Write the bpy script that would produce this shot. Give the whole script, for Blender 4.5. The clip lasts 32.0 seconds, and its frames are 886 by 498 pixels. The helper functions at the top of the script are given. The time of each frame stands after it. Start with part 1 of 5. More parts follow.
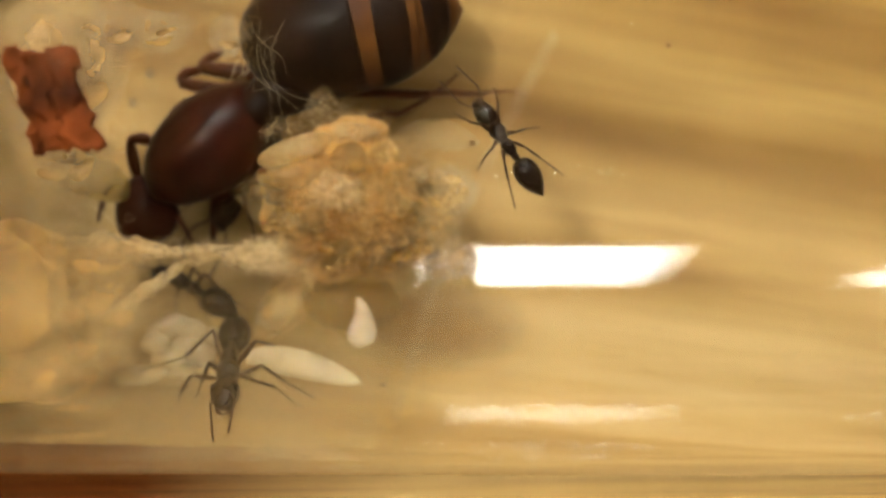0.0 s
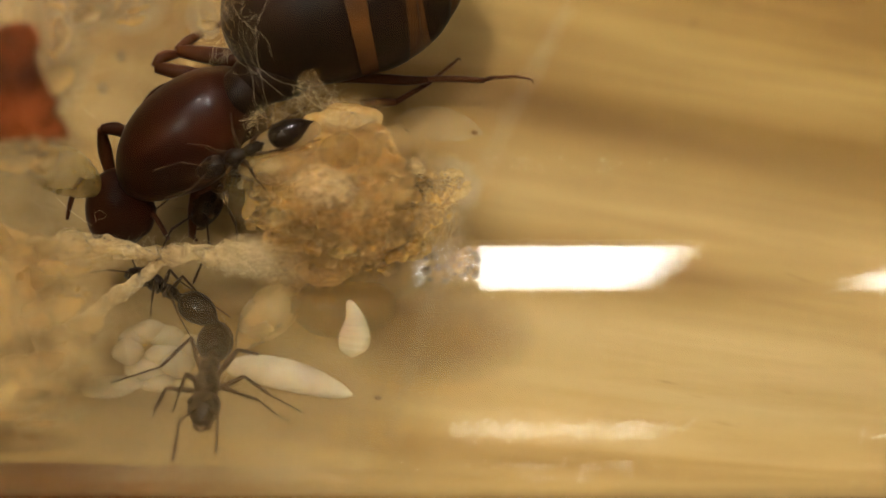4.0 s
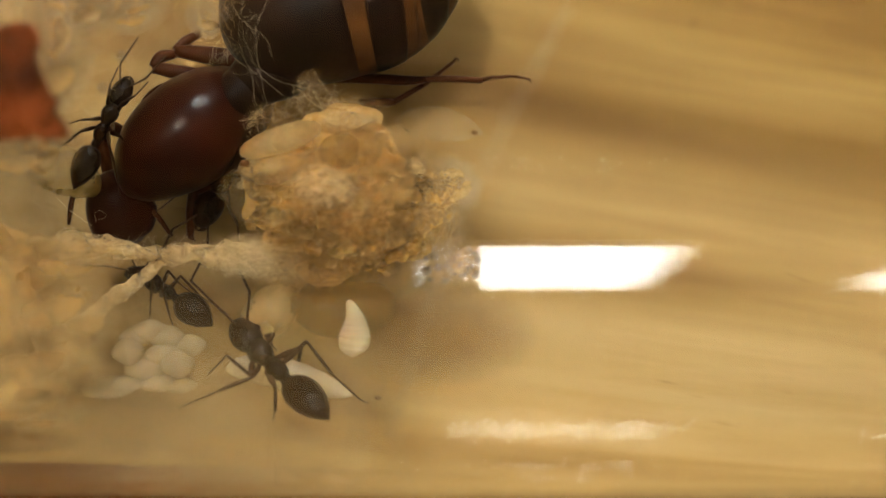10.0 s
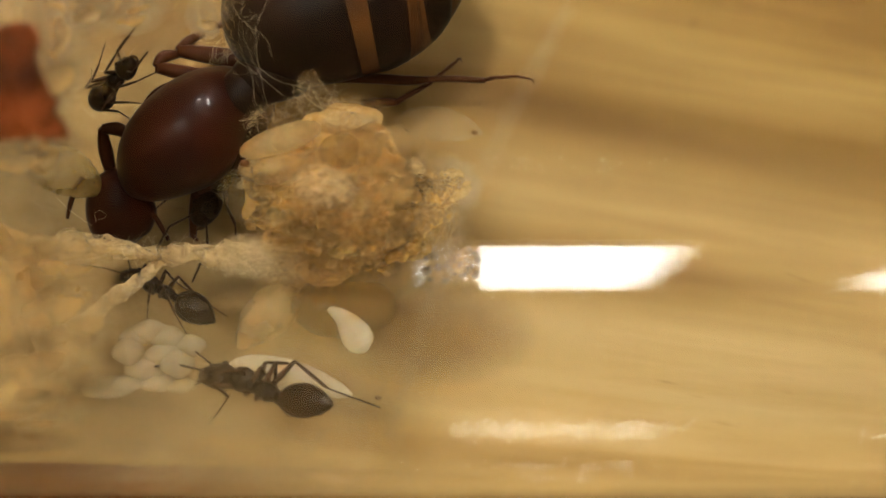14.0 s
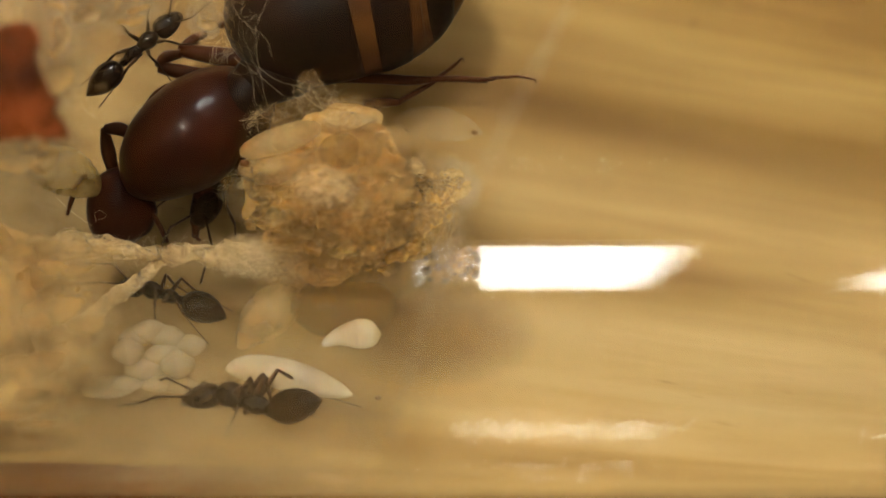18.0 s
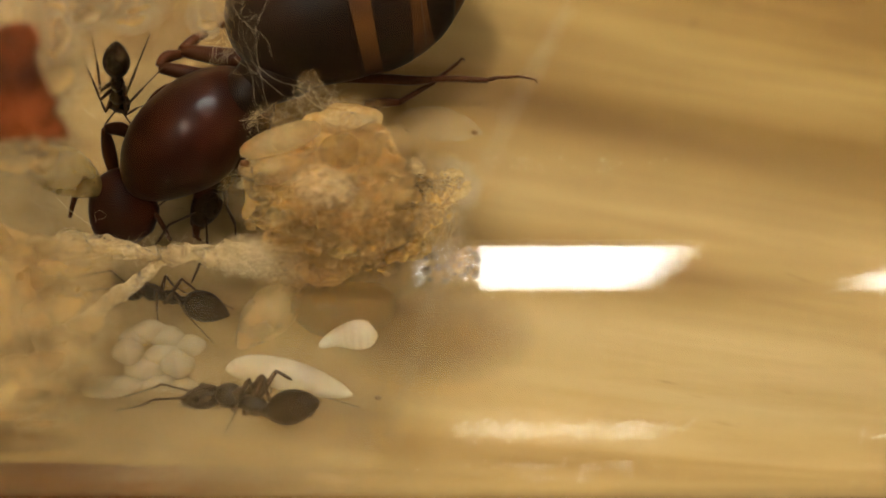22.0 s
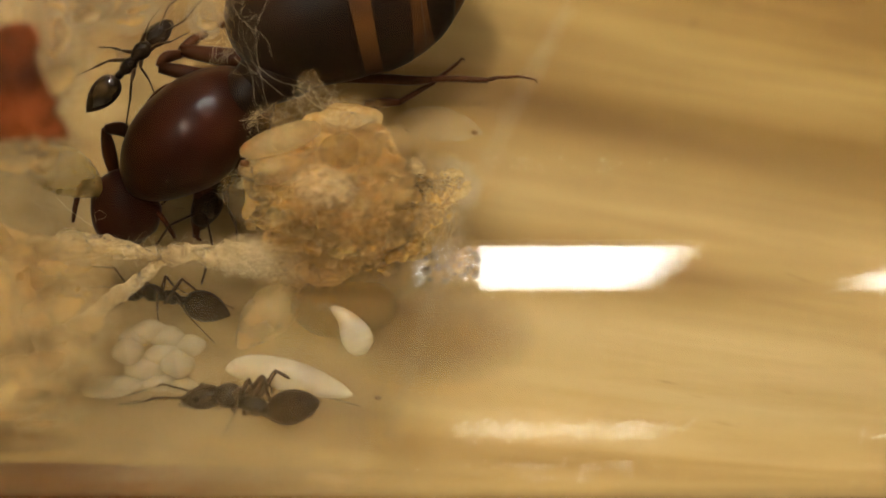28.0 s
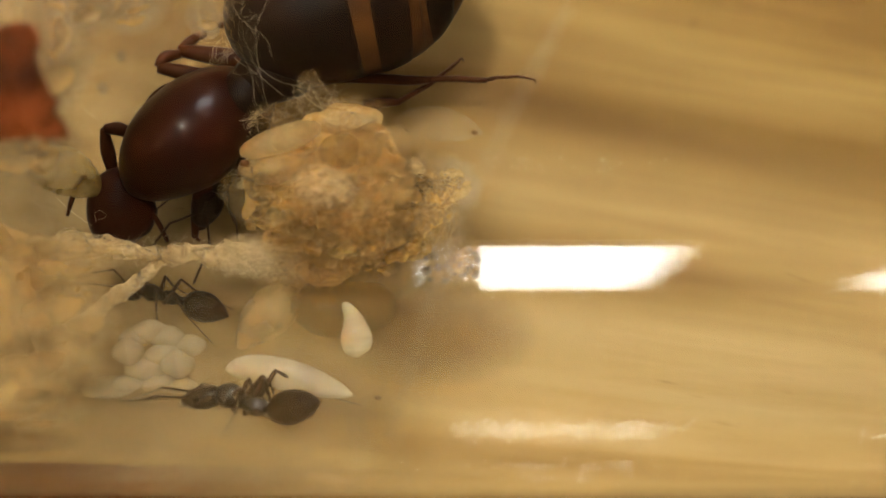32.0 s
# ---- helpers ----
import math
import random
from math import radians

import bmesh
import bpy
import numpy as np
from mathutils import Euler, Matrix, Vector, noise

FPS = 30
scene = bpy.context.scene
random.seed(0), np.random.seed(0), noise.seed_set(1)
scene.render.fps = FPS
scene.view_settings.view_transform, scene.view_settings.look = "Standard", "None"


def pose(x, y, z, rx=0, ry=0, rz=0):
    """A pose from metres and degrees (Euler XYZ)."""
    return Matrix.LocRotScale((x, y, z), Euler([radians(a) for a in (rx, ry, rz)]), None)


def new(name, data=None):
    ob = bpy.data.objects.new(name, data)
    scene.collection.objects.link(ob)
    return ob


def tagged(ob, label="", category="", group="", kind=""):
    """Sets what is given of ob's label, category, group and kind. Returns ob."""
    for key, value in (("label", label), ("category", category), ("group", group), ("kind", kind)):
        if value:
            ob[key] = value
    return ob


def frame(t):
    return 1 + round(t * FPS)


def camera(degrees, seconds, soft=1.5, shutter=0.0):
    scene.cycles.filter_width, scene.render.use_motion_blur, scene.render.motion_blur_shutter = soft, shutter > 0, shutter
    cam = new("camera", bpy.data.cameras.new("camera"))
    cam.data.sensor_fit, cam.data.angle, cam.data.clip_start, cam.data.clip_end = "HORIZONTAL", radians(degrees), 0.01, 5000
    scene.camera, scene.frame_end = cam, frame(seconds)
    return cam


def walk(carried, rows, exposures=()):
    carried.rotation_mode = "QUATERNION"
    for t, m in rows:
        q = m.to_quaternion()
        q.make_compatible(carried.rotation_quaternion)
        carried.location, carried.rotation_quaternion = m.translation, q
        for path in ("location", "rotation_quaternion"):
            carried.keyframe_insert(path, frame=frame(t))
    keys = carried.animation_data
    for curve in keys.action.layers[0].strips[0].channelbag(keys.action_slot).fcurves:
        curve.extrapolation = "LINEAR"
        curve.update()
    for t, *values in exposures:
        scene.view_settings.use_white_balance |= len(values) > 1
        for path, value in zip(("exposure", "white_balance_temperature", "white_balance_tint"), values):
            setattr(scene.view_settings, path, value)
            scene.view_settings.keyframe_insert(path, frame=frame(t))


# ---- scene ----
MM = 0.001

# ---- camera ----
# A fixed macro view straight down on the tube; focus is locked, the camera settles into it in the first second.
cam = camera(19.77, 32.0, soft=1.5)
cam.data.dof.use_dof = True
cam.data.dof.focus_distance = 0.09
cam.data.dof.aperture_fstop = 52.0
walk(cam, [
    (0.0, pose(0, 0, 0.1034)), (0.5, pose(0, 0, 0.1016)), (0.8, pose(0, 0, 0.0996)), (1.0, pose(0, 0, 0.0978)),
    (1.2, pose(0, 0, 0.0956)), (1.5, pose(0, 0, 0.095)), (2.0, pose(0, 0, 0.095)), (32.0, pose(0, 0, 0.095))],
    exposures=[(0.0, 1.65), (0.6, 1.55), (1.2, 1.4), (1.6, 1.37), (32.0, 1.37)])

# ---- light ----
world = bpy.data.worlds.new("room_dark")
scene.world = world
world.use_nodes = True
world.node_tree.nodes["Background"].inputs[0].default_value = (0.9, 0.8, 0.65, 1)
world.node_tree.nodes["Background"].inputs[1].default_value = 0.02
LAMP = 17.0
LAMP_SMALL = 82.0
scene.view_settings.exposure = 1.37


# ---- materials ----
def material(name):
    m = bpy.data.materials.new(name)
    m.use_nodes = True
    return m, m.node_tree, m.node_tree.nodes["Principled BSDF"]


def node(tree, kind, **values):
    n = tree.nodes.new(kind)
    for key, value in values.items():
        n.inputs[key].default_value = value
    return n


def noise_at(tree, scale, detail=3, rough=0.55, stretch=(1, 1, 1), turn=0.0, object_space=True):
    co = tree.nodes.new("ShaderNodeTexCoord")
    mp = node(tree, "ShaderNodeMapping", Scale=[1 / v for v in stretch], Rotation=(0, 0, -turn))
    mp.vector_type = "TEXTURE"
    tree.links.new(co.outputs["Object" if object_space else "Generated"], mp.inputs["Vector"])
    n = node(tree, "ShaderNodeTexNoise", Scale=scale, Detail=detail, Roughness=rough)
    tree.links.new(mp.outputs["Vector"], n.inputs["Vector"])
    return n.outputs["Fac"]


def ramp(tree, fac, stops):
    r = tree.nodes.new("ShaderNodeValToRGB")
    els = r.color_ramp.elements
    while len(els) < len(stops):
        els.new(0.5)
    for e, (p, c) in zip(els, stops):
        e.position, e.color = p, (*c, 1)
    tree.links.new(fac, r.inputs["Fac"])
    return r.outputs["Color"]


def mixed(tree, a, b, fac, kind="MIX"):
    n = tree.nodes.new("ShaderNodeMix")
    n.data_type, n.blend_type = "RGBA", kind
    for socket, value in ((n.inputs[0], fac), (n.inputs[6], a), (n.inputs[7], b)):
        if isinstance(value, (int, float)):
            socket.default_value = value
        elif isinstance(value, tuple):
            socket.default_value = (*value, 1)
        else:
            tree.links.new(value, socket)
    return n.outputs[2]


def bumped(tree, bsdf, fac, distance, strength=0.5):
    b = node(tree, "ShaderNodeBump", Distance=distance, Strength=strength)
    tree.links.new(fac, b.inputs["Height"])
    tree.links.new(b.outputs["Normal"], bsdf.inputs["Normal"])


def chitin(name, dark, light, scale=1.2, rough=0.32, coat=0.4, bump=0.004):
    m, t, p = material(name)
    n = noise_at(t, scale * 1000, 4)
    t.links.new(ramp(t, n, [(0.35, dark), (0.7, light)]), p.inputs["Base Color"])
    fine = noise_at(t, 9000, 3)
    bumped(t, p, fine, bump * MM, 0.35)
    p.inputs["Roughness"].default_value = rough
    p.inputs["Specular IOR Level"].default_value = 0.07
    p.inputs["Coat Weight"].default_value = coat
    p.inputs["Coat Roughness"].default_value = 0.025
    return m


def soft_body(name, a, b, scale, rough, through_weight=0.35, bump=0.03, fine=6000, sheer=None, coat=0.0, deep=0.0, feather=False, swirl=0.0, fade=False, clear_end=1.0):
    """A soft, light-passing body: mottled colour, partly translucent; sheer = (threshold, width) leaves wisps and gaps."""
    m, t, p = material(name)
    out = t.nodes["Material Output"]
    n = noise_at(t, scale * 1000, 5, 0.62)
    col = ramp(t, n, [(0.3, a), (0.7, b)])
    t.links.new(col, p.inputs["Base Color"])
    p.inputs["Roughness"].default_value = rough
    p.inputs["Coat Weight"].default_value = coat
    p.inputs["Coat Roughness"].default_value = 0.03
    p.inputs["Subsurface Weight"].default_value = deep
    p.inputs["Subsurface Radius"].default_value = (1.0, 0.75, 0.45)
    p.inputs["Subsurface Scale"].default_value = 0.7 * MM
    bumped(t, p, noise_at(t, fine, 4), bump * MM, 0.6)
    tr = node(t, "ShaderNodeBsdfTranslucent")
    t.links.new(col, tr.inputs["Color"])
    mix = node(t, "ShaderNodeMixShader", Fac=through_weight)
    t.links.new(p.outputs[0], mix.inputs[1])
    t.links.new(tr.outputs[0], mix.inputs[2])
    last = mix
    if sheer:
        gap = noise_at(t, scale * 1300, 6, 0.65)
        gap.node.inputs["Distortion"].default_value = swirl
        lo, hi, least, most = sheer
        mask = ramp(t, gap, [(lo, (least,) * 3), (hi, (most,) * 3)])
        if feather:
            # cotton pads thin out towards their rims
            co, flat = t.nodes.new("ShaderNodeTexCoord"), node(t, "ShaderNodeMapping", Location=(-0.5, -0.5, 0), Scale=(1, 1, 0))
            size = t.nodes.new("ShaderNodeVectorMath")
            size.operation = "LENGTH"
            t.links.new(co.outputs["Generated"], flat.inputs["Vector"])
            t.links.new(flat.outputs["Vector"], size.inputs[0])
            mask = mixed(t, mask, ramp(t, size.outputs["Value"], [(0.22, (1, 1, 1)), (0.47, (0, 0, 0))]), 1.0, "MULTIPLY")
        if fade:
            # breath fog and the added pale film thin out along the tube and towards its long rims
            co, xyz = t.nodes.new("ShaderNodeTexCoord"), t.nodes.new("ShaderNodeSeparateXYZ")
            t.links.new(co.outputs["Generated"], xyz.inputs[0])
            mask = mixed(t, mask, ramp(t, xyz.outputs["X"], [(0.0, (clear_end,) * 3), (0.3, (clear_end,) * 3), (0.5, (1, 1, 1)), (0.98, (0, 0, 0))]), 1.0, "MULTIPLY")
            mask = mixed(t, mask, ramp(t, xyz.outputs["Y"], [(0.7, (1, 1, 1)), (1.0, (0, 0, 0))]), 1.0, "MULTIPLY")
        clear = node(t, "ShaderNodeBsdfTransparent")
        last = node(t, "ShaderNodeMixShader")
        t.links.new(mask, last.inputs["Fac"])
        t.links.new(clear.outputs[0], last.inputs[1])
        t.links.new(mix.outputs[0], last.inputs[2])
    t.links.new(last.outputs[0], out.inputs["Surface"])
    return m


def fibre_material(name, colour, through_weight=0.5):
    m = bpy.data.materials.new(name)
    m.use_nodes = True
    t = m.node_tree
    t.nodes.clear()
    geo = t.nodes.new("ShaderNodeNewGeometry")
    col = ramp(t, geo.outputs["Random Per Island"], [(0.0, tuple(c * 0.8 for c in colour)), (1.0, colour)])
    d, tr = node(t, "ShaderNodeBsdfDiffuse"), node(t, "ShaderNodeBsdfTranslucent")
    mix, out = node(t, "ShaderNodeMixShader", Fac=through_weight), t.nodes.new("ShaderNodeOutputMaterial")
    for n in (d, tr):
        t.links.new(col, n.inputs["Color"])
    t.links.new(d.outputs[0], mix.inputs[1])
    t.links.new(tr.outputs[0], mix.inputs[2])
    t.links.new(mix.outputs[0], out.inputs["Surface"])
    return m


def wood_material():
    m, t, p = material("pale_pine")
    turn = radians(11)
    broad = noise_at(t, 260, 3, 0.5, (0.11, 1.0, 1), turn)
    grain = noise_at(t, 1300, 5, 0.6, (0.05, 1.0, 1), turn)
    fleck = noise_at(t, 2100, 3, 0.6, (0.16, 1.0, 1), radians(20))
    zone = noise_at(t, 90, 1, 0.5, (0.6, 1.0, 1), turn)
    base = ramp(t, broad, [(0.30, (0.155, 0.089, 0.026)), (0.47, (0.270, 0.183, 0.073)), (0.68, (0.365, 0.269, 0.134))])
    lines = ramp(t, grain, [(0.3, (0.72, 0.63, 0.50)), (0.6, (1, 1, 1))])
    marks = ramp(t, fleck, [(0.26, (0.50, 0.40, 0.30)), (0.33, (1, 1, 1))])
    c = mixed(t, base, lines, 0.4, "MULTIPLY")
    tone = ramp(t, zone, [(0.35, (0.88, 0.86, 0.82)), (0.65, (1.0, 1.0, 1.0))])
    c = mixed(t, c, tone, 1.0, "MULTIPLY")
    # growth bands across the grain, with painted light at the low end, from -17 to +15 mm
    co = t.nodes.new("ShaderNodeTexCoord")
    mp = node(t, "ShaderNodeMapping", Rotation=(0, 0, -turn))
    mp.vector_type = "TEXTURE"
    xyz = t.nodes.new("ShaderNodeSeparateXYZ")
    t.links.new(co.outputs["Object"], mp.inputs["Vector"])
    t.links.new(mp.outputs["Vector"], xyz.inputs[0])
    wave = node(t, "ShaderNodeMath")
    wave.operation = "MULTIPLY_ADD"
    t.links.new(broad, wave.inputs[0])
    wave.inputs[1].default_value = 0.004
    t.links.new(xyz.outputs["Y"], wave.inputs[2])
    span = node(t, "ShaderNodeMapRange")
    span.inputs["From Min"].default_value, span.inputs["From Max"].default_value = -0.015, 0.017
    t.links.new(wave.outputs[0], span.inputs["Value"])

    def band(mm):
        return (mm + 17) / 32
    # the three lowest stops also paint in light that the tube focuses
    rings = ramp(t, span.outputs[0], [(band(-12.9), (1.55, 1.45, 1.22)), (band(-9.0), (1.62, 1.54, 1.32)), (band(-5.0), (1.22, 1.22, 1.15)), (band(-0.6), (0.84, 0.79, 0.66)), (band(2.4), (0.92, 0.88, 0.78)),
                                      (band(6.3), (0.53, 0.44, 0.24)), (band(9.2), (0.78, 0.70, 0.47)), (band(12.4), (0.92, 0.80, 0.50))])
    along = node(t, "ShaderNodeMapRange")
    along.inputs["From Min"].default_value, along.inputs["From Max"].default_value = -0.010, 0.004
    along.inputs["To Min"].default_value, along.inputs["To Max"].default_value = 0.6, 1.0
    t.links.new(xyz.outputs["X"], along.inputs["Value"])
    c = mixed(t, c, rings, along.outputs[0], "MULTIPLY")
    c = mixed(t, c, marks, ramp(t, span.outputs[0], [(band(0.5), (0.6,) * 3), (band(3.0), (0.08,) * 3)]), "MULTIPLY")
    # a darker, redder tone at the lower left beside the tube, cut at a slight slant
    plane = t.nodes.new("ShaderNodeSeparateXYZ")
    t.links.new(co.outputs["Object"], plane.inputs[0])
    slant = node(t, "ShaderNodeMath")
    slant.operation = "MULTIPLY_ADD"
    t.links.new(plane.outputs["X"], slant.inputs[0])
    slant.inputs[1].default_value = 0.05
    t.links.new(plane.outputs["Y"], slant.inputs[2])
    low_left = node(t, "ShaderNodeMapRange")
    low_left.inputs["From Min"].default_value, low_left.inputs["From Max"].default_value = -0.0116, -0.0118
    t.links.new(slant.outputs[0], low_left.inputs["Value"])
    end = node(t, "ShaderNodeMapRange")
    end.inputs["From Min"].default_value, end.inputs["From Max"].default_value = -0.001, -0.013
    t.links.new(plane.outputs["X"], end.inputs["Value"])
    c = mixed(t, c, mixed(t, c, ramp(t, broad, [(0.3, (0.15, 0.045, 0.006)), (0.7, (0.30, 0.12, 0.022))]), low_left.outputs[0], "MULTIPLY"), end.outputs[0])
    t.links.new(c, p.inputs["Base Color"])
    p.inputs["Roughness"].default_value = 0.55
    p.inputs["Specular IOR Level"].default_value = 0.12
    bumped(t, p, grain, 0.05 * MM, 0.4)
    return m


def plain(name, colour, rough, scale=6.0, bump=0.001):
    m, t, p = material(name)
    n = noise_at(t, scale, 5)
    t.links.new(ramp(t, n, [(0.3, tuple(c * 0.92 for c in colour)), (0.7, colour)]), p.inputs["Base Color"])
    p.inputs["Roughness"].default_value = rough
    bumped(t, p, noise_at(t, scale * 30, 3), bump, 0.3)
    return m


def glowing(name, strength, tint=(1.0, 0.93, 0.78)):
    m, t, p = material(name)
    p.inputs["Base Color"].default_value = (0.8, 0.8, 0.8, 1)
    p.inputs["Emission Color"].default_value = (*tint, 1)
    p.inputs["Emission Strength"].default_value = strength
    return m


def glass_material(name="clear_glass", ior=1.48, wet=0.0):
    m, t, p = material(name)
    p.inputs["Base Color"].default_value = (1.0, 1.0, 1.0, 1)
    p.inputs["Transmission Weight"].default_value = 1.0
    p.inputs["Roughness"].default_value = 0.0
    p.inputs["IOR"].default_value = ior
    p.inputs["Coat Weight"].default_value = wet
    p.inputs["Coat Roughness"].default_value = 0.0
    return m


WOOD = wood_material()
PLASTER = plain("beige_plaster", (0.20, 0.14, 0.075), 0.9)
FLOOR_MAT = plain("brown_floor", (0.22, 0.16, 0.11), 0.6)
METAL = plain("white_metal", (0.8, 0.8, 0.8), 0.4, 20)
GLOW = glowing("lamp_diffuser", LAMP, (0.97, 0.94, 0.88))
GLOW_SMALL = glowing("lamp_pane", LAMP_SMALL, (1.0, 0.925, 0.75))
GLASS = glass_material(wet=0.25)
WATER = glass_material("water_film", 1.33)
QUEEN_RED = chitin("red_brown_chitin", (0.014, 0.0028, 0.0011), (0.030, 0.0056, 0.0021), 0.5, 0.36, 0.35)
QUEEN_DARK = chitin("black_brown_chitin", (0.005, 0.0020, 0.0008), (0.014, 0.0050, 0.0020), 0.3, 0.42, 0.09)
QUEEN_BAND = chitin("amber_membrane", (0.040, 0.013, 0.003), (0.085, 0.033, 0.008), 0.8, 0.45, 0.06)
QUEEN_LEG = chitin("red_leg_chitin", (0.026, 0.0062, 0.0018), (0.06, 0.016, 0.0042), 0.8, 0.42, 0.1)
WORKER_BLACK = chitin("worker_chitin", (0.008, 0.004, 0.002), (0.020, 0.010, 0.005), 0.8, 0.33, 0.9)
WORKER_LEG = chitin("worker_leg_chitin", (0.026, 0.013, 0.005), (0.055, 0.028, 0.012), 1.5, 0.45, 0.15)
LARVA = soft_body("cream_larva", (0.72, 0.60, 0.41), (0.84, 0.73, 0.53), 0.5, 0.2, 0.55, 0.0, 6000, (0.3, 0.7, 0.45, 0.7), 1.0, 0.8)
MILK = soft_body("milky_larva", (0.50, 0.40, 0.24), (0.62, 0.51, 0.33), 0.5, 0.2, 0.5, 0.0, 6000, (0.3, 0.7, 0.5, 0.72), 1.0, 0.8)
CLEAR_AMBER = soft_body("clear_amber_skin", (0.42, 0.24, 0.05), (0.58, 0.37, 0.11), 0.4, 0.35, 0.55, 0.0, 6000, (0.3, 0.7, 0.22, 0.46), 0.3, 0.4)
GREY_COTTON = soft_body("pale_grey_cotton", (0.44, 0.305, 0.145), (0.56, 0.405, 0.21), 0.25, 0.95, 0.5, 0.05, 2000, (0.28, 0.66, 0.2, 0.75), feather=True)
PUPA = soft_body("tan_pupa", (0.62, 0.42, 0.17), (0.78, 0.58, 0.28), 0.6, 0.35, 0.55, 0.0, 6000, (0.3, 0.7, 0.22, 0.5), 0.3, 0.5)
HUSK = soft_body("cream_husk", (0.66, 0.46, 0.19), (0.80, 0.60, 0.30), 0.5, 0.6, 0.55, 0.0, 5000, (0.3, 0.7, 0.30, 0.6), 0.1, 0.5)
DEBRIS = soft_body("stained_cotton", (0.66, 0.40, 0.125), (0.82, 0.56, 0.225), 0.35, 0.95, 0.5, 0.03, 3000, None, 0.0, 0.8)
CRUMB_TAN = soft_body("tan_crumb", (0.66, 0.41, 0.14), (0.84, 0.59, 0.26), 0.8, 0.85, 0.5, 0.02, 5000, (0.3, 0.7, 0.3, 0.7), 0.0, 0.7)
CRUMB_CREAM = soft_body("cream_crumb", (0.76, 0.54, 0.25), (0.88, 0.69, 0.38), 0.8, 0.85, 0.5, 0.03, 5000, (0.3, 0.7, 0.25, 0.7), 0.0, 0.7)
CRUMB_AMBER = soft_body("amber_crumb", (0.60, 0.34, 0.09), (0.74, 0.47, 0.16), 0.8, 0.8, 0.5, 0.02, 5000, (0.3, 0.7, 0.28, 0.66), 0.0, 0.7)
DEBRIS_WISP = soft_body("stained_wisps", (0.54, 0.30, 0.08), (0.74, 0.48, 0.17), 0.5, 0.95, 0.55, 0.0, 2500, (0.30, 0.74, 0.04, 0.5), feather=True, swirl=0.3)
COTTON_CORE = soft_body("damp_cotton", (0.62, 0.40, 0.14), (0.76, 0.53, 0.215), 0.3, 0.95, 0.5, 0.02, 2000, None, 0.0, 0.7)
COTTON_GREY = soft_body("white_cotton", (0.64, 0.47, 0.20), (0.76, 0.60, 0.31), 0.3, 0.95, 0.5, 0.06, 2000, None, 0.0, 0.5)
COTTON_WISP = soft_body("cotton_wisps", (0.70, 0.47, 0.18), (0.85, 0.62, 0.28), 0.3, 0.95, 0.55, 0.02, 2500, (0.34, 0.72, 0.03, 0.5), feather=True)
PALE_WISP = soft_body("pale_cotton_wisps", (0.66, 0.46, 0.19), (0.80, 0.61, 0.30), 0.3, 0.95, 0.55, 0.0, 2500, (0.34, 0.72, 0.05, 0.55), feather=True)
STRAND = soft_body("cotton_strand", (0.64, 0.46, 0.22), (0.80, 0.63, 0.36), 0.9, 0.95, 0.6, 0.0, 2500, (0.30, 0.66, 0.18, 0.72), swirl=1.0)
SOFT_COTTON = soft_body("hazy_cotton", (0.74, 0.50, 0.20), (0.86, 0.62, 0.28), 0.35, 0.95, 0.6, 0.0, 2500, (0.24, 0.76, 0.2, 0.6), feather=True)
GHOST = soft_body("clear_skin", (0.60, 0.40, 0.16), (0.74, 0.56, 0.28), 0.6, 0.4, 0.6, 0.0, 6000, (0.3, 0.7, 0.04, 0.15), 0.1, 0.4)
OLIVE = soft_body("olive_skin", (0.36, 0.24, 0.06), (0.50, 0.35, 0.11), 0.6, 0.4, 0.5, 0.015, 6000, (0.3, 0.7, 0.2, 0.6), 0.2, 0.4)
AMBER = soft_body("amber_stain", (0.62, 0.35, 0.08), (0.76, 0.47, 0.15), 1.3, 0.9, 0.55, 0.0, 4000, (0.30, 0.72, 0.05, 0.5), feather=True, swirl=0.6)
CREAM = soft_body("cream_fluff", (0.72, 0.50, 0.22), (0.84, 0.64, 0.34), 1.6, 0.95, 0.6, 0.0, 4000, (0.24, 0.74, 0.12, 0.66), feather=True, swirl=0.5)
TAN = soft_body("tan_fluff", (0.72, 0.45, 0.14), (0.86, 0.59, 0.23), 1.5, 0.95, 0.6, 0.0, 4000, (0.30, 0.70, 0.06, 0.6), feather=True, swirl=0.7)
STAIN = soft_body("brown_stain", (0.24, 0.12, 0.025), (0.42, 0.24, 0.06), 0.6, 0.8, 0.4, 0.03, 4000, (0.30, 0.70, 0.1, 0.7), feather=True)
PILE_SHADE = soft_body("pile_shade_film", (0.20, 0.10, 0.02), (0.33, 0.175, 0.04), 0.15, 0.6, 0.6, 0.0, 4000, (0.28, 0.72, 0.40, 0.80), feather=True)
# pale film for the lower wall, added to brighten the dim wood there
LIFT_FILM = soft_body("lift_film", (0.78, 0.54, 0.22), (0.88, 0.65, 0.31), 0.2, 0.9, 0.5, 0.0, 2500, (0.30, 0.70, 0.1, 0.40), fade=True, clear_end=0.15)
FOG_THICK = soft_body("thick_fog", (0.64, 0.445, 0.185), (0.76, 0.56, 0.27), 0.2, 0.9, 0.5, 0.0, 2500, (0.30, 0.70, 0.15, 0.6), fade=True)
FOG = soft_body("breath_fog", (0.80, 0.55, 0.21), (0.88, 0.65, 0.29), 0.12, 0.9, 0.5, 0.0, 2500, (0.30, 0.70, 0.06, 0.17), fade=True)
DROPLET = soft_body("clear_droplet", (0.6, 0.45, 0.25), (0.7, 0.5, 0.3), 1.0, 0.08, 0.3, 0.001, 5000, (0.3, 0.7, 0.35, 0.45), 1.0)
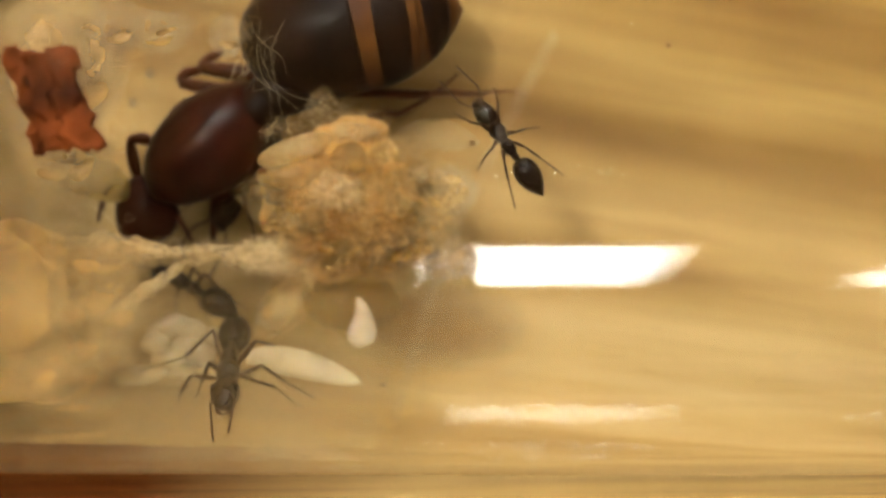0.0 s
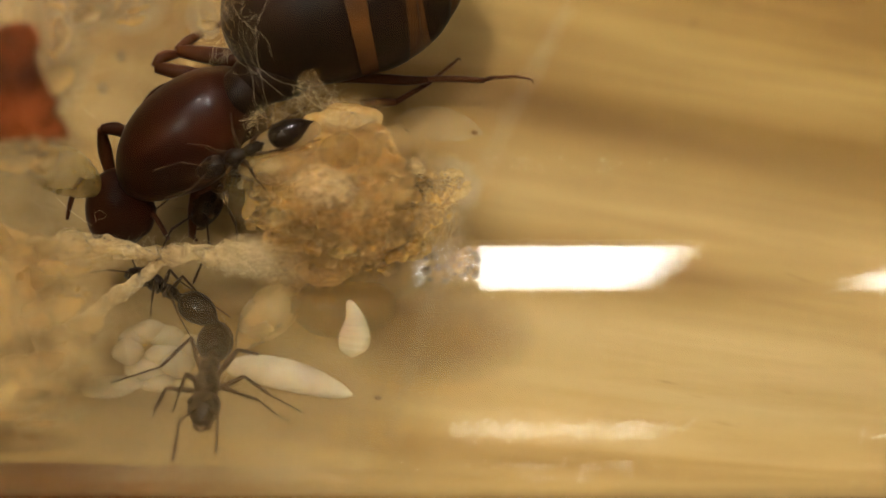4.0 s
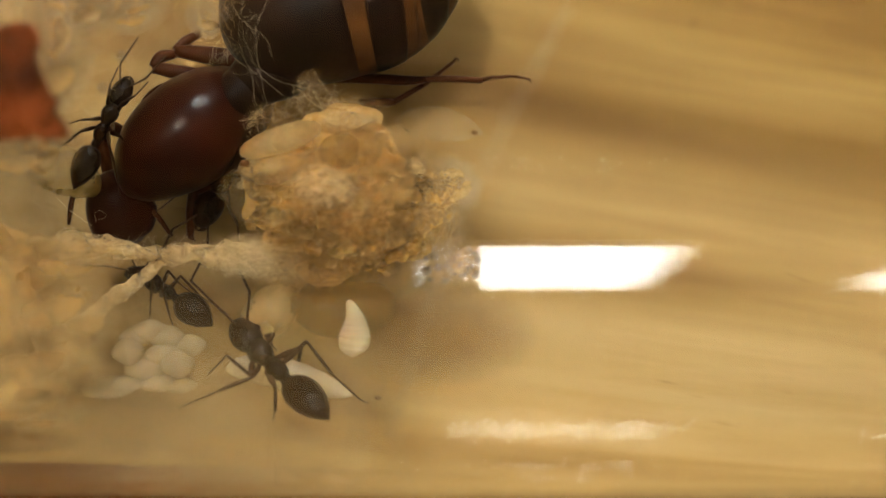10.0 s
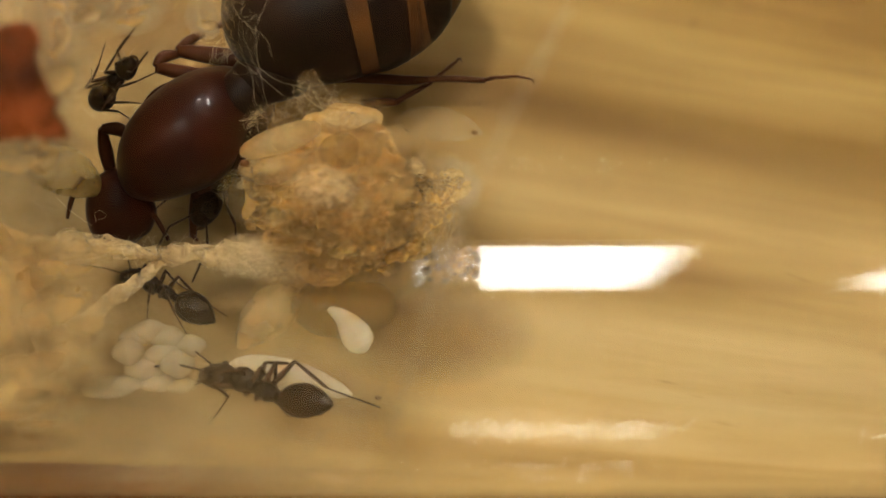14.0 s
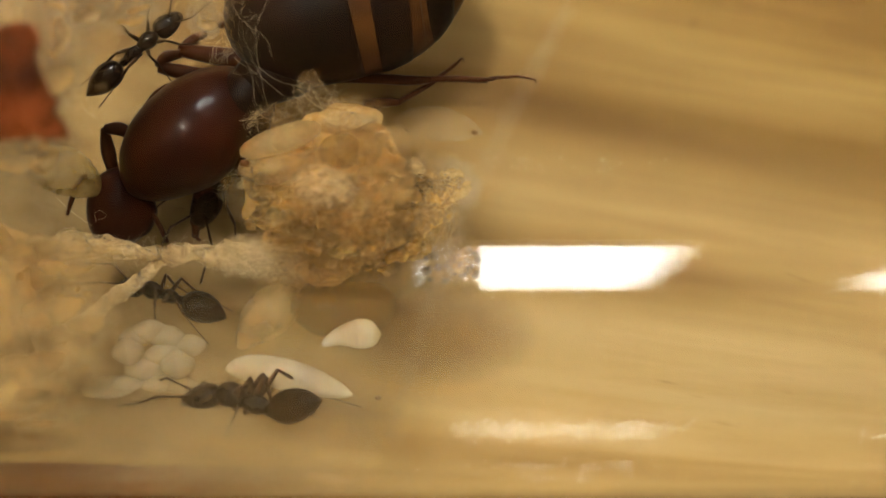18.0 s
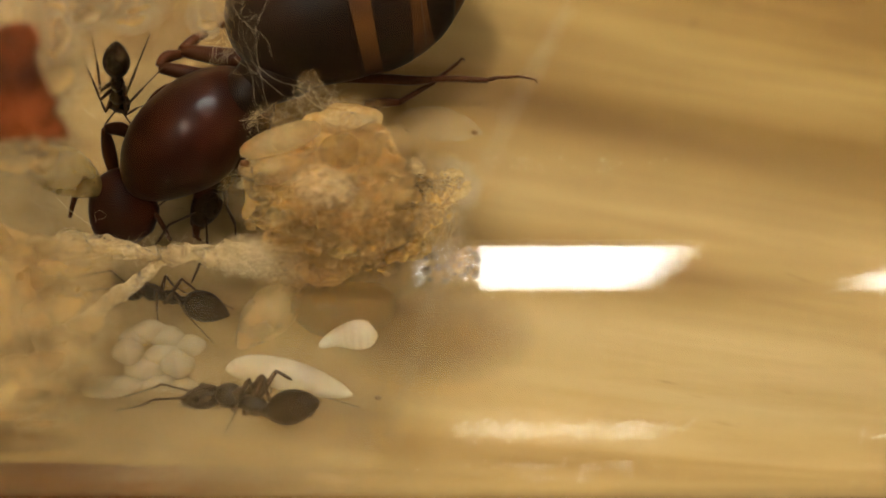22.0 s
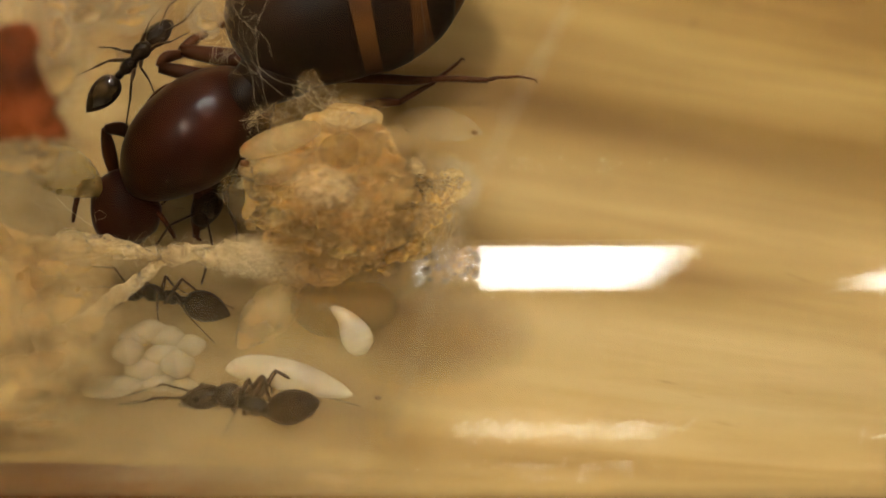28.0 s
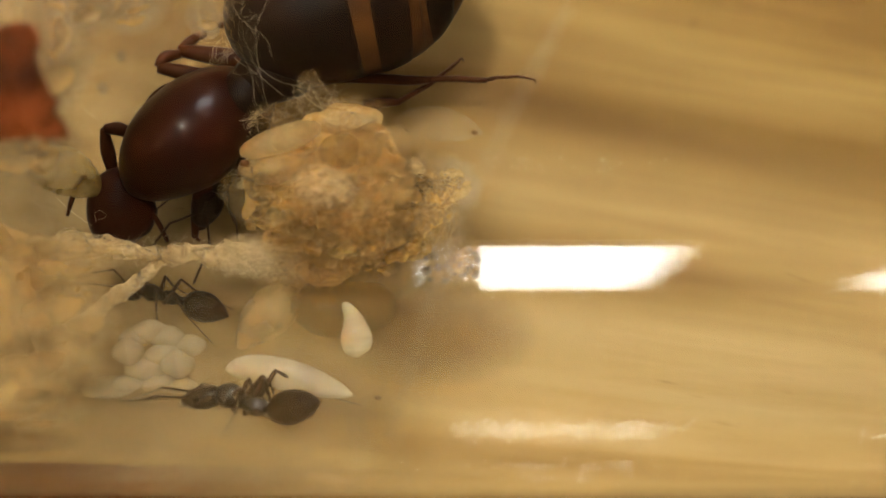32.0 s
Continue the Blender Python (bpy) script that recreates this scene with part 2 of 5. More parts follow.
RESIDUE = soft_body("dried_residue", (0.75, 0.65, 0.5), (0.85, 0.78, 0.65), 0.5, 0.8, 0.5, 0.02, 5000, (0.3, 0.7, 0.0, 0.055))
RUST = chitin("rust_brown_shell", (0.012, 0.0022, 0.0008), (0.17, 0.038, 0.007), 0.42, 0.75, 0.0, 0.05)
CRUMB = chitin("dark_crumb", (0.07, 0.03, 0.010), (0.16, 0.075, 0.025), 3, 0.7, 0.0)
FIBRE_WHITE = fibre_material("white_fibre", (0.88, 0.74, 0.46))
FIBRE_TAN = fibre_material("tan_fibre", (0.80, 0.56, 0.25))


# ---- mesh helpers ----
def mesh_object(name, verts, faces, mat, parent=None, label="", smooth=True):
    me = bpy.data.meshes.new(name)
    me.from_pydata([tuple(v) for v in verts], [], [tuple(f) for f in faces])
    me.materials.append(mat)
    if smooth:
        me.shade_smooth()
    ob = new(name, me)
    if parent is not None:
        ob.parent = parent
    if label:
        tagged(ob, label)
    return ob


def spline(points, n):
    """Catmull-Rom through rows of numbers, n rows out."""
    p = np.array(points, float)
    p = np.vstack([2 * p[0] - p[1], p, 2 * p[-1] - p[-2]])
    out = []
    for s in np.linspace(0, len(p) - 3 - 1e-9, n):
        i, u = int(s), s - int(s)
        a, b, c, d = p[i:i + 4]
        out.append(0.5 * (2 * b + (c - a) * u + (2 * a - 5 * b + 4 * c - d) * u * u + (3 * b - a - 3 * c + d) * u ** 3))
    return np.array(out)


def sweep(rows, sides=10, steps=24, wobble=0.0, seed=0, flat=1.0):
    """A closed round body along a line: rows of x, y, z, radius in mm. flat squeezes it upright."""
    r = spline(rows, steps) if steps > len(rows) else np.array(rows, float)
    c, rad = r[:, :3], np.maximum(r[:, 3], 0.002)
    tan = np.gradient(c, axis=0)
    tan /= np.linalg.norm(tan, axis=1)[:, None] + 1e-12
    up = np.array([0, 0, 1.0]) if abs(tan[:, 2]).mean() < 0.8 else np.array([0, 1.0, 0])
    rng = np.random.RandomState(seed)
    verts = []
    for k in range(len(c)):
        a = np.cross(up, tan[k])
        a /= np.linalg.norm(a) + 1e-12
        b = np.cross(tan[k], a)
        for j in range(sides):
            w = 2 * math.pi * j / sides
            q = 1 + wobble * (rng.rand() - 0.5) * 2
            verts.append(c[k] + rad[k] * q * (math.cos(w) * a + math.sin(w) * flat * b))
    faces = [(k * sides + j, k * sides + (j + 1) % sides, (k + 1) * sides + (j + 1) % sides, (k + 1) * sides + j)
             for k in range(len(c) - 1) for j in range(sides)]
    faces += [tuple(range(sides - 1, -1, -1)), tuple(range((len(c) - 1) * sides, len(c) * sides))]
    return np.array(verts) * MM, faces


def body(name, rows, mat, parent=None, label="", sides=20, steps=28, wobble=0.0, flat=1.0, seed=0, where=None, lumps=0.0, lump_scale=0.6):
    """A swept body whose origin is where (mm), or the origin of its rows."""
    o = np.array(where if where is not None else (0, 0, 0), float)
    v, f = sweep([(r[0] - o[0], r[1] - o[1], r[2] - o[2], r[3]) for r in rows], sides, steps, wobble, seed, flat)
    if lumps:
        v = lumpy(v, lumps, lump_scale, seed)
    ob = mesh_object(name, v, f, mat, parent, label)
    ob.location = o * MM
    return ob


def lumpy(v, depth, scale, seed=0):
    out = []
    for p in v:
        q = Vector(p) / (scale * MM) + Vector((seed * 7.3, seed * 3.1, 0))
        d = noise.noise_vector(q) + 0.5 * noise.noise_vector(q * 2.7)
        out.append(Vector(p) + d * depth * MM)
    return np.array([tuple(p) for p in out])


def clump(name, centre, radii, mat, parent=None, label="", depth=0.5, scale=1.0, seed=0, level=4, fine=0.3, cap=False):
    """A lumpy, uneven mass (mm); cap keeps only the crown of a loose tuft."""
    bm = bmesh.new()
    bmesh.ops.create_icosphere(bm, subdivisions=level, radius=1.0)
    if cap:
        bmesh.ops.delete(bm, geom=[v for v in bm.verts if v.co.z < -0.05], context="VERTS")
    for v in bm.verts:
        p = Vector((v.co.x * radii[0], v.co.y * radii[1], v.co.z * radii[2]))
        q = p / scale + Vector((seed * 5.7, seed * 2.3, seed))
        d = noise.noise(q) + 0.55 * noise.noise(q * 2.3) + fine * noise.noise(q * 5.1)
        v.co = (p + v.normal * depth * d + noise.noise_vector(q * 1.3) * depth * 0.5) * MM
    me = bpy.data.meshes.new(name)
    bm.to_mesh(me)
    bm.free()
    me.materials.append(mat)
    me.shade_smooth()
    ob = new(name, me)
    ob.location = Vector(centre) * MM
    if parent is not None:
        ob.parent = parent
    if label:
        tagged(ob, label)
    return ob


def fibres(name, clouds, mat, radius=0.012, seed=0, parent=None, label="", points=9):
    """Fine curled threads in round clouds: rows of centre, radii, number, length, curl (mm)."""
    rng = np.random.RandomState(seed)
    verts, faces, base = [], [], 0
    ring = np.array([[math.cos(2 * math.pi * j / 3), math.sin(2 * math.pi * j / 3)] for j in range(3)])
    quads = np.array([(k * 3 + j, k * 3 + (j + 1) % 3, (k + 1) * 3 + (j + 1) % 3, (k + 1) * 3 + j)
                      for k in range(points - 1) for j in range(3)])
    for centre, radii, number, length, curl in clouds:
        d = rng.normal(size=(number, 3))
        d /= np.linalg.norm(d, axis=1)[:, None]
        p = np.array(centre) + d * np.array(radii) * rng.rand(number, 1) ** 0.45
        way = rng.normal(size=(number, 3))
        way /= np.linalg.norm(way, axis=1)[:, None]
        axis = rng.normal(size=(number, 3)) * curl
        step = length * (0.5 + rng.rand(number, 1)) / points
        line = []
        for k in range(points):
            line.append(p.copy())
            axis = axis * 0.85 + rng.normal(size=(number, 3)) * curl * 0.5
            way = way + np.cross(axis, way) / points * 3
            way /= np.linalg.norm(way, axis=1)[:, None]
            pull = (np.array(centre) - p) / (np.array(radii) * 1.3)
            far = (np.linalg.norm(pull, axis=1) > 1)[:, None]
            way = np.where(far, way * 0.6 + 0.4 * pull, way)
            p = p + way * step
        line = np.array(line).transpose(1, 0, 2)
        a = np.cross(way, (0.31, 0.52, 0.8))
        a /= np.linalg.norm(a, axis=1)[:, None] + 1e-9
        b = np.cross(way, a)
        r = radius * (0.6 + 0.8 * rng.rand(number, 1, 1, 1))
        off = r * (ring[None, None, :, 0:1] * a[:, None, None, :] + ring[None, None, :, 1:2] * b[:, None, None, :])
        v = (line[:, :, None, :] + off).reshape(-1, 3)
        verts.append(v)
        faces.append((quads[None] + base + (np.arange(number) * points * 3)[:, None, None]).reshape(-1, 4))
        base += len(v)
    return mesh_object(name, (np.vstack(verts) * MM).tolist(), np.vstack(faces).tolist(), mat, parent, label, smooth=False)


def box(name, lo, hi, mat, parent=None, label="", bevel=0.0):
    bm = bmesh.new()
    bmesh.ops.create_cube(bm, size=1.0)
    for v in bm.verts:
        v.co = Vector([lo[i] + (v.co[i] + 0.5) * (hi[i] - lo[i]) for i in range(3)])
    if bevel:
        bmesh.ops.bevel(bm, geom=bm.edges[:], offset=bevel, segments=2, affect="EDGES")
    me = bpy.data.meshes.new(name)
    bm.to_mesh(me)
    bm.free()
    me.materials.append(mat)
    ob = new(name, me)
    if parent is not None:
        ob.parent = parent
    if label:
        tagged(ob, label)
    return ob


def at(x, y, z, rz=0, pitch=0, roll=0):
    """A pose from mm: heading rz, nose up by pitch, leaning by roll."""
    return pose(x * MM, y * MM, z * MM, roll, -pitch, rz)


def on_wall(x, y, z, heading, lean):
    """A pose from mm on glass that leans towards +y: nose along heading as seen from above."""
    a, h = radians(lean), radians(heading)
    up = Vector((0, math.sin(a), math.cos(a)))
    nose = Vector((math.cos(h), math.sin(h), -math.sin(h) * math.tan(a))).normalized()
    side = up.cross(nose)
    m = Matrix((nose, side, up)).transposed().to_4x4()
    return Matrix.Translation(Vector((x, y, z)) * MM) @ m


# ---- room ----
def build_room():
    tagged(box("floor", (-2.0, -1.6, -0.80), (2.4, 3.2, -0.75), FLOOR_MAT), "plain brown room floor", "floor", kind="structure")
    tagged(box("ceiling", (-2.0, -1.6, 1.63), (2.4, 3.2, 1.68), PLASTER), "plain beige plaster ceiling", "ceiling", kind="structure")
    for name, lo, hi in (("wall_north", (-2.0, 3.2, -0.8), (2.4, 3.3, 1.68)), ("wall_south", (-2.0, -1.7, -0.8), (2.4, -1.6, 1.68)),
                         ("wall_west", (-2.1, -1.7, -0.8), (-2.0, 3.3, 1.68)), ("wall_east", (2.4, -1.7, -0.8), (2.5, 3.3, 1.68))):
        tagged(box(name, lo, hi, PLASTER), "plain beige plaster wall", "wall", kind="structure")
    table = new("table")
    tagged(table, "pale varnished pine table with soft diagonal grain", "table")
    table.location = (0, 0, -0.75)
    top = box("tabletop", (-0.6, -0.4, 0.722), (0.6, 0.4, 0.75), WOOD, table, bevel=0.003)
    for sx in (-1, 1):
        for sy in (-1, 1):
            box("leg", (sx * 0.54 - 0.03, sy * 0.34 - 0.03, 0.0), (sx * 0.54 + 0.03, sy * 0.34 + 0.03, 0.722), WOOD, table, bevel=0.004)
    for x0 in (0.095, 0.604):
        lamp = new("ceiling_lamp")
        tagged(lamp, "long white ceiling light panel, switched on", "lamp", group="ceiling light panels")
        lamp.location = (x0, 1.98, 1.63)
        lamp.rotation_euler = (0, 0, radians(-0.5))
        box("housing", (-0.133, -0.535, -0.024), (0.133, 0.535, 0.0), METAL, lamp, bevel=0.003)
        for y0, y1 in ((-0.44, -0.29), (-0.20, 0.06), (0.14, 0.42)):
            box("diffuser", (-0.126, y0, -0.03), (0.126, y1, -0.0245), GLOW, lamp, "glowing white diffuser")
    spot = tagged(new("ceiling_lamp"), "small square ceiling light with four panes, on", "lamp")
    spot.location = (-0.42, 0.40, 1.63)
    box("housing", (-0.095, -0.095, -0.024), (0.095, 0.095, 0.0), METAL, spot, bevel=0.003)
    for sx in (-1, 1):
        for sy in (-1, 1):
            box("diffuser", (sx * 0.044 - 0.038, sy * 0.044 - 0.038, -0.03), (sx * 0.044 + 0.038, sy * 0.044 + 0.038, -0.0245), GLOW_SMALL, spot, "glowing white pane")


# ---- tube ----
AXIS_Y, R_OUT, R_IN = 4.68, 13.7, 12.6


def build_tube():
    prof = [(x, R_OUT) for x in (-70, -69.7, -69.4, -60, 0, 60, 79, 79.5, 80)]
    for k in range(1, 10):
        a = math.pi / 2 * k / 9
        prof.append((80 + R_OUT * math.sin(a), R_OUT * math.cos(a)))
    inner = []
    for k in range(9, -1, -1):
        a = math.pi / 2 * k / 9
        inner.append((80 + R_IN * math.sin(a), R_IN * math.cos(a)))
    prof = prof + inner + [(x, R_IN) for x in (79.5, 79, 60, 0, -60, -69.4, -69.7, -70)] + [(-70.4, (R_IN + R_OUT) / 2)]
    sides, verts, faces = 640, [], []
    for x, r in prof:
        for j in range(sides):
            w = 2 * math.pi * j / sides
            verts.append((x * MM, max(r, 0.001) * math.cos(w) * MM, max(r, 0.001) * math.sin(w) * MM))
    n = len(prof)
    for k in range(n):
        for j in range(sides):
            faces.append((k * sides + j, k * sides + (j + 1) % sides, ((k + 1) % n) * sides + (j + 1) % sides, ((k + 1) % n) * sides + j))
    tube = mesh_object("test_tube", verts, faces, GLASS)
    tube.location = (0, AXIS_Y * MM, R_OUT * MM)
    tube.visible_shadow = False
    tagged(tube, "clear glass test tube lying on a pine table", "tube")
    return tube


# ---- ants ----
LEG_LENGTHS = {"f": (1.0, 0.95, 1.15), "m": (1.1, 1.05, 1.3), "h": (1.3, 1.3, 1.7)}
LEG_HIPS = {"f": (0.55, 0.2, -0.1), "m": (0.15, 0.2, -0.1), "h": (-0.25, 0.2, -0.1)}
LEG_KEYS = ("Lf", "Lm", "Lh", "Rf", "Rm", "Rh")


def leg_part(ant, key, size):
    """A leg of a worker: thigh, shin and a jointed foot, each lying along its own +x."""
    lt, ls, lf = [v * size for v in LEG_LENGTHS[key[1]]]
    w = 0.078 * size
    thigh = body("leg", [(-0.12 * size, 0, 0, w * 0.9), (0.05 * size, 0, 0, w * 1.35), (lt * 0.18, 0, 0, w * 0.8), (lt * 0.42, 0, 0, w * 1.3), (lt * 0.75, 0, 0, w), (lt * 0.97, 0, 0, w * 0.8),
                         (lt, 0, 0, w * 0.4)], WORKER_LEG, ant, sides=10, steps=18)
    shin = body("shin", [(-0.03 * size, 0, 0, w * 0.4), (0.04 * size, 0, 0, w * 0.62), (ls * 0.5, 0, 0, w * 0.78), (ls * 0.95, 0, 0, w * 0.66), (ls, 0, 0, w * 0.3)], WORKER_LEG, thigh, sides=8, steps=12)
    rows = [(-0.02 * size, 0, 0, w * 0.3)]
    for a, b in ((0.0, 0.46), (0.46, 0.64), (0.64, 0.78), (0.78, 0.9), (0.9, 1.0)):
        rows += [(lf * a + 0.01, 0, 0, w * 0.3), (lf * (a * 0.3 + b * 0.7), 0, 0, w * 0.42), (lf * b - 0.01, 0, 0, w * 0.36)]
    foot = body("foot", rows, WORKER_LEG, thigh, sides=6, steps=30)
    return thigh, shin, foot


def bone(a, b):
    return Matrix.Translation(a) @ (b - a).to_track_quat("X", "Z").to_matrix().to_4x4()


def leg_pose(key, points, size, swing=0.0):
    """Poses of thigh (on the ant), shin and foot (on the thigh) that lead hip, knee, ankle and toe through the points (mm)."""
    side = 1 if key[0] == "L" else -1
    h = LEG_HIPS[key[1]]
    hip = Vector((h[0], h[1] * side, h[2])) * size * MM
    ways, last = [], hip
    for p in points:
        q = Vector(p) * size * MM
        ways.append((q - last).normalized())
        last = q
    lt, ls, _ = [v * size * MM for v in LEG_LENGTHS[key[1]]]
    knee = hip + ways[0] * lt
    ankle = knee + ways[1] * ls
    thigh = bone(hip, knee)
    shin, foot = thigh.inverted() @ bone(knee, ankle), thigh.inverted() @ bone(ankle, ankle + ways[2])
    turned = Matrix.Translation(hip) @ pose(0, 0, 0, 0, 0, swing) @ Matrix.Translation(-hip) @ thigh
    return turned, shin, foot


def stance(spread=1.0, rise=1.0):
    """Knees, ankles and toes of a standing worker, for all six legs (mm)."""
    near = {"f": ((1.05, 0.75, 0.55), (1.5, 1.35, -0.15), (2.1, 1.75, -0.75)), "m": ((-0.05, 0.95, 0.65), (-0.15, 1.75, -0.1), (-0.35, 2.5, -0.75)),
            "h": ((-0.85, 0.95, 0.75), (-1.65, 1.5, -0.1), (-2.6, 2.1, -0.75))}
    return {k: tuple((p[0], p[1] * (spread if k[0] == "L" else -spread), p[2] * (rise if p[2] > 0 else 1.0)) for p in near[k[1]]) for k in LEG_KEYS}


ROOTS = {1: (0.86, 0.17, 0.12), -1: (0.86, -0.17, 0.12)}


def worker_ant(label, size=1.0, plump=1.0):
    """A black worker about 5.3 mm long, nose along +x, its middle at the origin. Returns the ant, its head, gaster, legs and antennae."""
    ant = tagged(new("worker_ant"), label, "ant", group="worker ants")
    body("mesosoma", [(-0.86, 0, -0.03, 0.09), (-0.74, 0, 0.05, 0.26), (-0.50, 0, 0.13, 0.31), (-0.24, 0, 0.13, 0.27), (-0.06, 0, 0.08, 0.215), (0.10, 0, 0.13, 0.29), (0.42, 0, 0.15, 0.40),
                      (0.66, 0, 0.08, 0.34), (0.84, 0, 0.0, 0.2), (0.95, 0, -0.04, 0.1)], WORKER_BLACK, ant, sides=20, steps=44, flat=1.1)
    body("petiole", [(-0.78, 0, -0.08, 0.07), (-0.93, 0, -0.04, 0.12), (-1.0, 0, 0.1, 0.2), (-1.07, 0, 0.0, 0.12), (-1.22, 0, -0.04, 0.07)], WORKER_BLACK, ant, sides=12, steps=14, flat=1.6)
    gaster = body("gaster", [(x, 0, z, r * plump) for x, z, r in ((-1.17, -0.02, 0.07), (-1.28, 0.0, 0.29), (-1.52, 0.05, 0.49), (-1.95, 0.06, 0.57), (-2.4, 0.02, 0.51),
                             (-2.8, -0.05, 0.35), (-3.1, -0.11, 0.16), (-3.28, -0.15, 0.02))], WORKER_BLACK, ant, "glossy black pointed abdomen", 32, 44,
                  where=(-1.15, 0, 0))
    for x, z, r in ((-1.72, 0.055, 0.545), (-2.2, 0.04, 0.55), (-2.62, -0.02, 0.435), (-2.93, -0.075, 0.265)):
        r *= plump
        body("segment_edge", [(x + 1.175, 0, z, r - 0.03), (x + 1.15, 0, z, r + 0.004), (x + 1.125, 0, z, r - 0.03)], WORKER_LEG, gaster, sides=32, steps=7)
    head = body("head", [(0.88, 0, -0.02, 0.1), (0.96, 0, -0.02, 0.34), (1.18, 0, -0.05, 0.47), (1.5, 0, -0.10, 0.49), (1.82, 0, -0.17, 0.41), (2.06, 0, -0.24, 0.27), (2.15, 0, -0.28, 0.10)],
                WORKER_BLACK, ant, sides=22, steps=26, flat=0.82, where=(0.92, 0, 0))
    for s in (-1, 1):
        body("eye", [(0.42, s * 0.33, 0.15, 0.02), (0.48, s * 0.37, 0.16, 0.1), (0.58, s * 0.37, 0.13, 0.1), (0.64, s * 0.35, 0.1, 0.02)], QUEEN_DARK, head, sides=10, steps=8)
        body("mandible", [(1.0, s * 0.22, -0.26, 0.09), (1.2, s * 0.2, -0.34, 0.08), (1.32, s * 0.1, -0.38, 0.06), (1.4, s * 0.0, -0.4, 0.02)], WORKER_LEG, head, sides=8, steps=10)
    feelers = []
    for s in (1, -1):
        scape = body("antenna", [(0, 0, 0, 0.03), (0.05, 0, 0, 0.045), (0.5, 0, 0, 0.036), (0.98, 0, 0, 0.045), (1.02, 0, 0, 0.02)], WORKER_LEG, head, sides=8, steps=12)
        beads = [(-0.02, 0, 0, 0.02)]
        for k in range(11):
            beads += [(0.13 * k + 0.02, 0, 0, 0.034), (0.13 * k + 0.08, 0, 0, 0.043 + 0.001 * k)]
        tip = body("antenna_tip", beads + [(1.47, 0, 0, 0.03), (1.52, 0, 0, 0.005)], WORKER_LEG, head, sides=8, steps=40)
        feelers.append((s, scape, tip))
    for o in ant.children_recursive:
        o.location = o.location * size
        o.data.transform(Matrix.Scale(size, 4))
    legs = {k: leg_part(ant, k, size) for k in LEG_KEYS}
    return ant, head, gaster, legs, feelers


def feeler_pose(s, size, turn=0.0, nod=0.0, wide=0.5):
    """Poses of an antenna's shaft and tip on the head."""
    root = Vector(ROOTS[s]) * size * MM
    elbow = root + Vector((0.80, s * wide * 0.9, 0.28)).normalized() * 1.0 * size * MM
    tip = elbow + Vector((0.92, s * wide * 0.1, -0.36)).normalized() * size * MM
    m = Matrix.Translation(root) @ pose(0, 0, 0, 0, nod, turn) @ Matrix.Translation(-root)
    return m @ bone(root, elbow), m @ bone(elbow, tip)


def limb(queen, name, rows, mat=None, steps=10):
    """One piece of a leg along a line of x, y, z, radius (mm in the tube's space)."""
    return body(name, rows, mat or QUEEN_LEG, queen, sides=12, steps=steps, where=rows[0][:3])


QUEEN_AT = (-9.14, 4.15, 4.40)


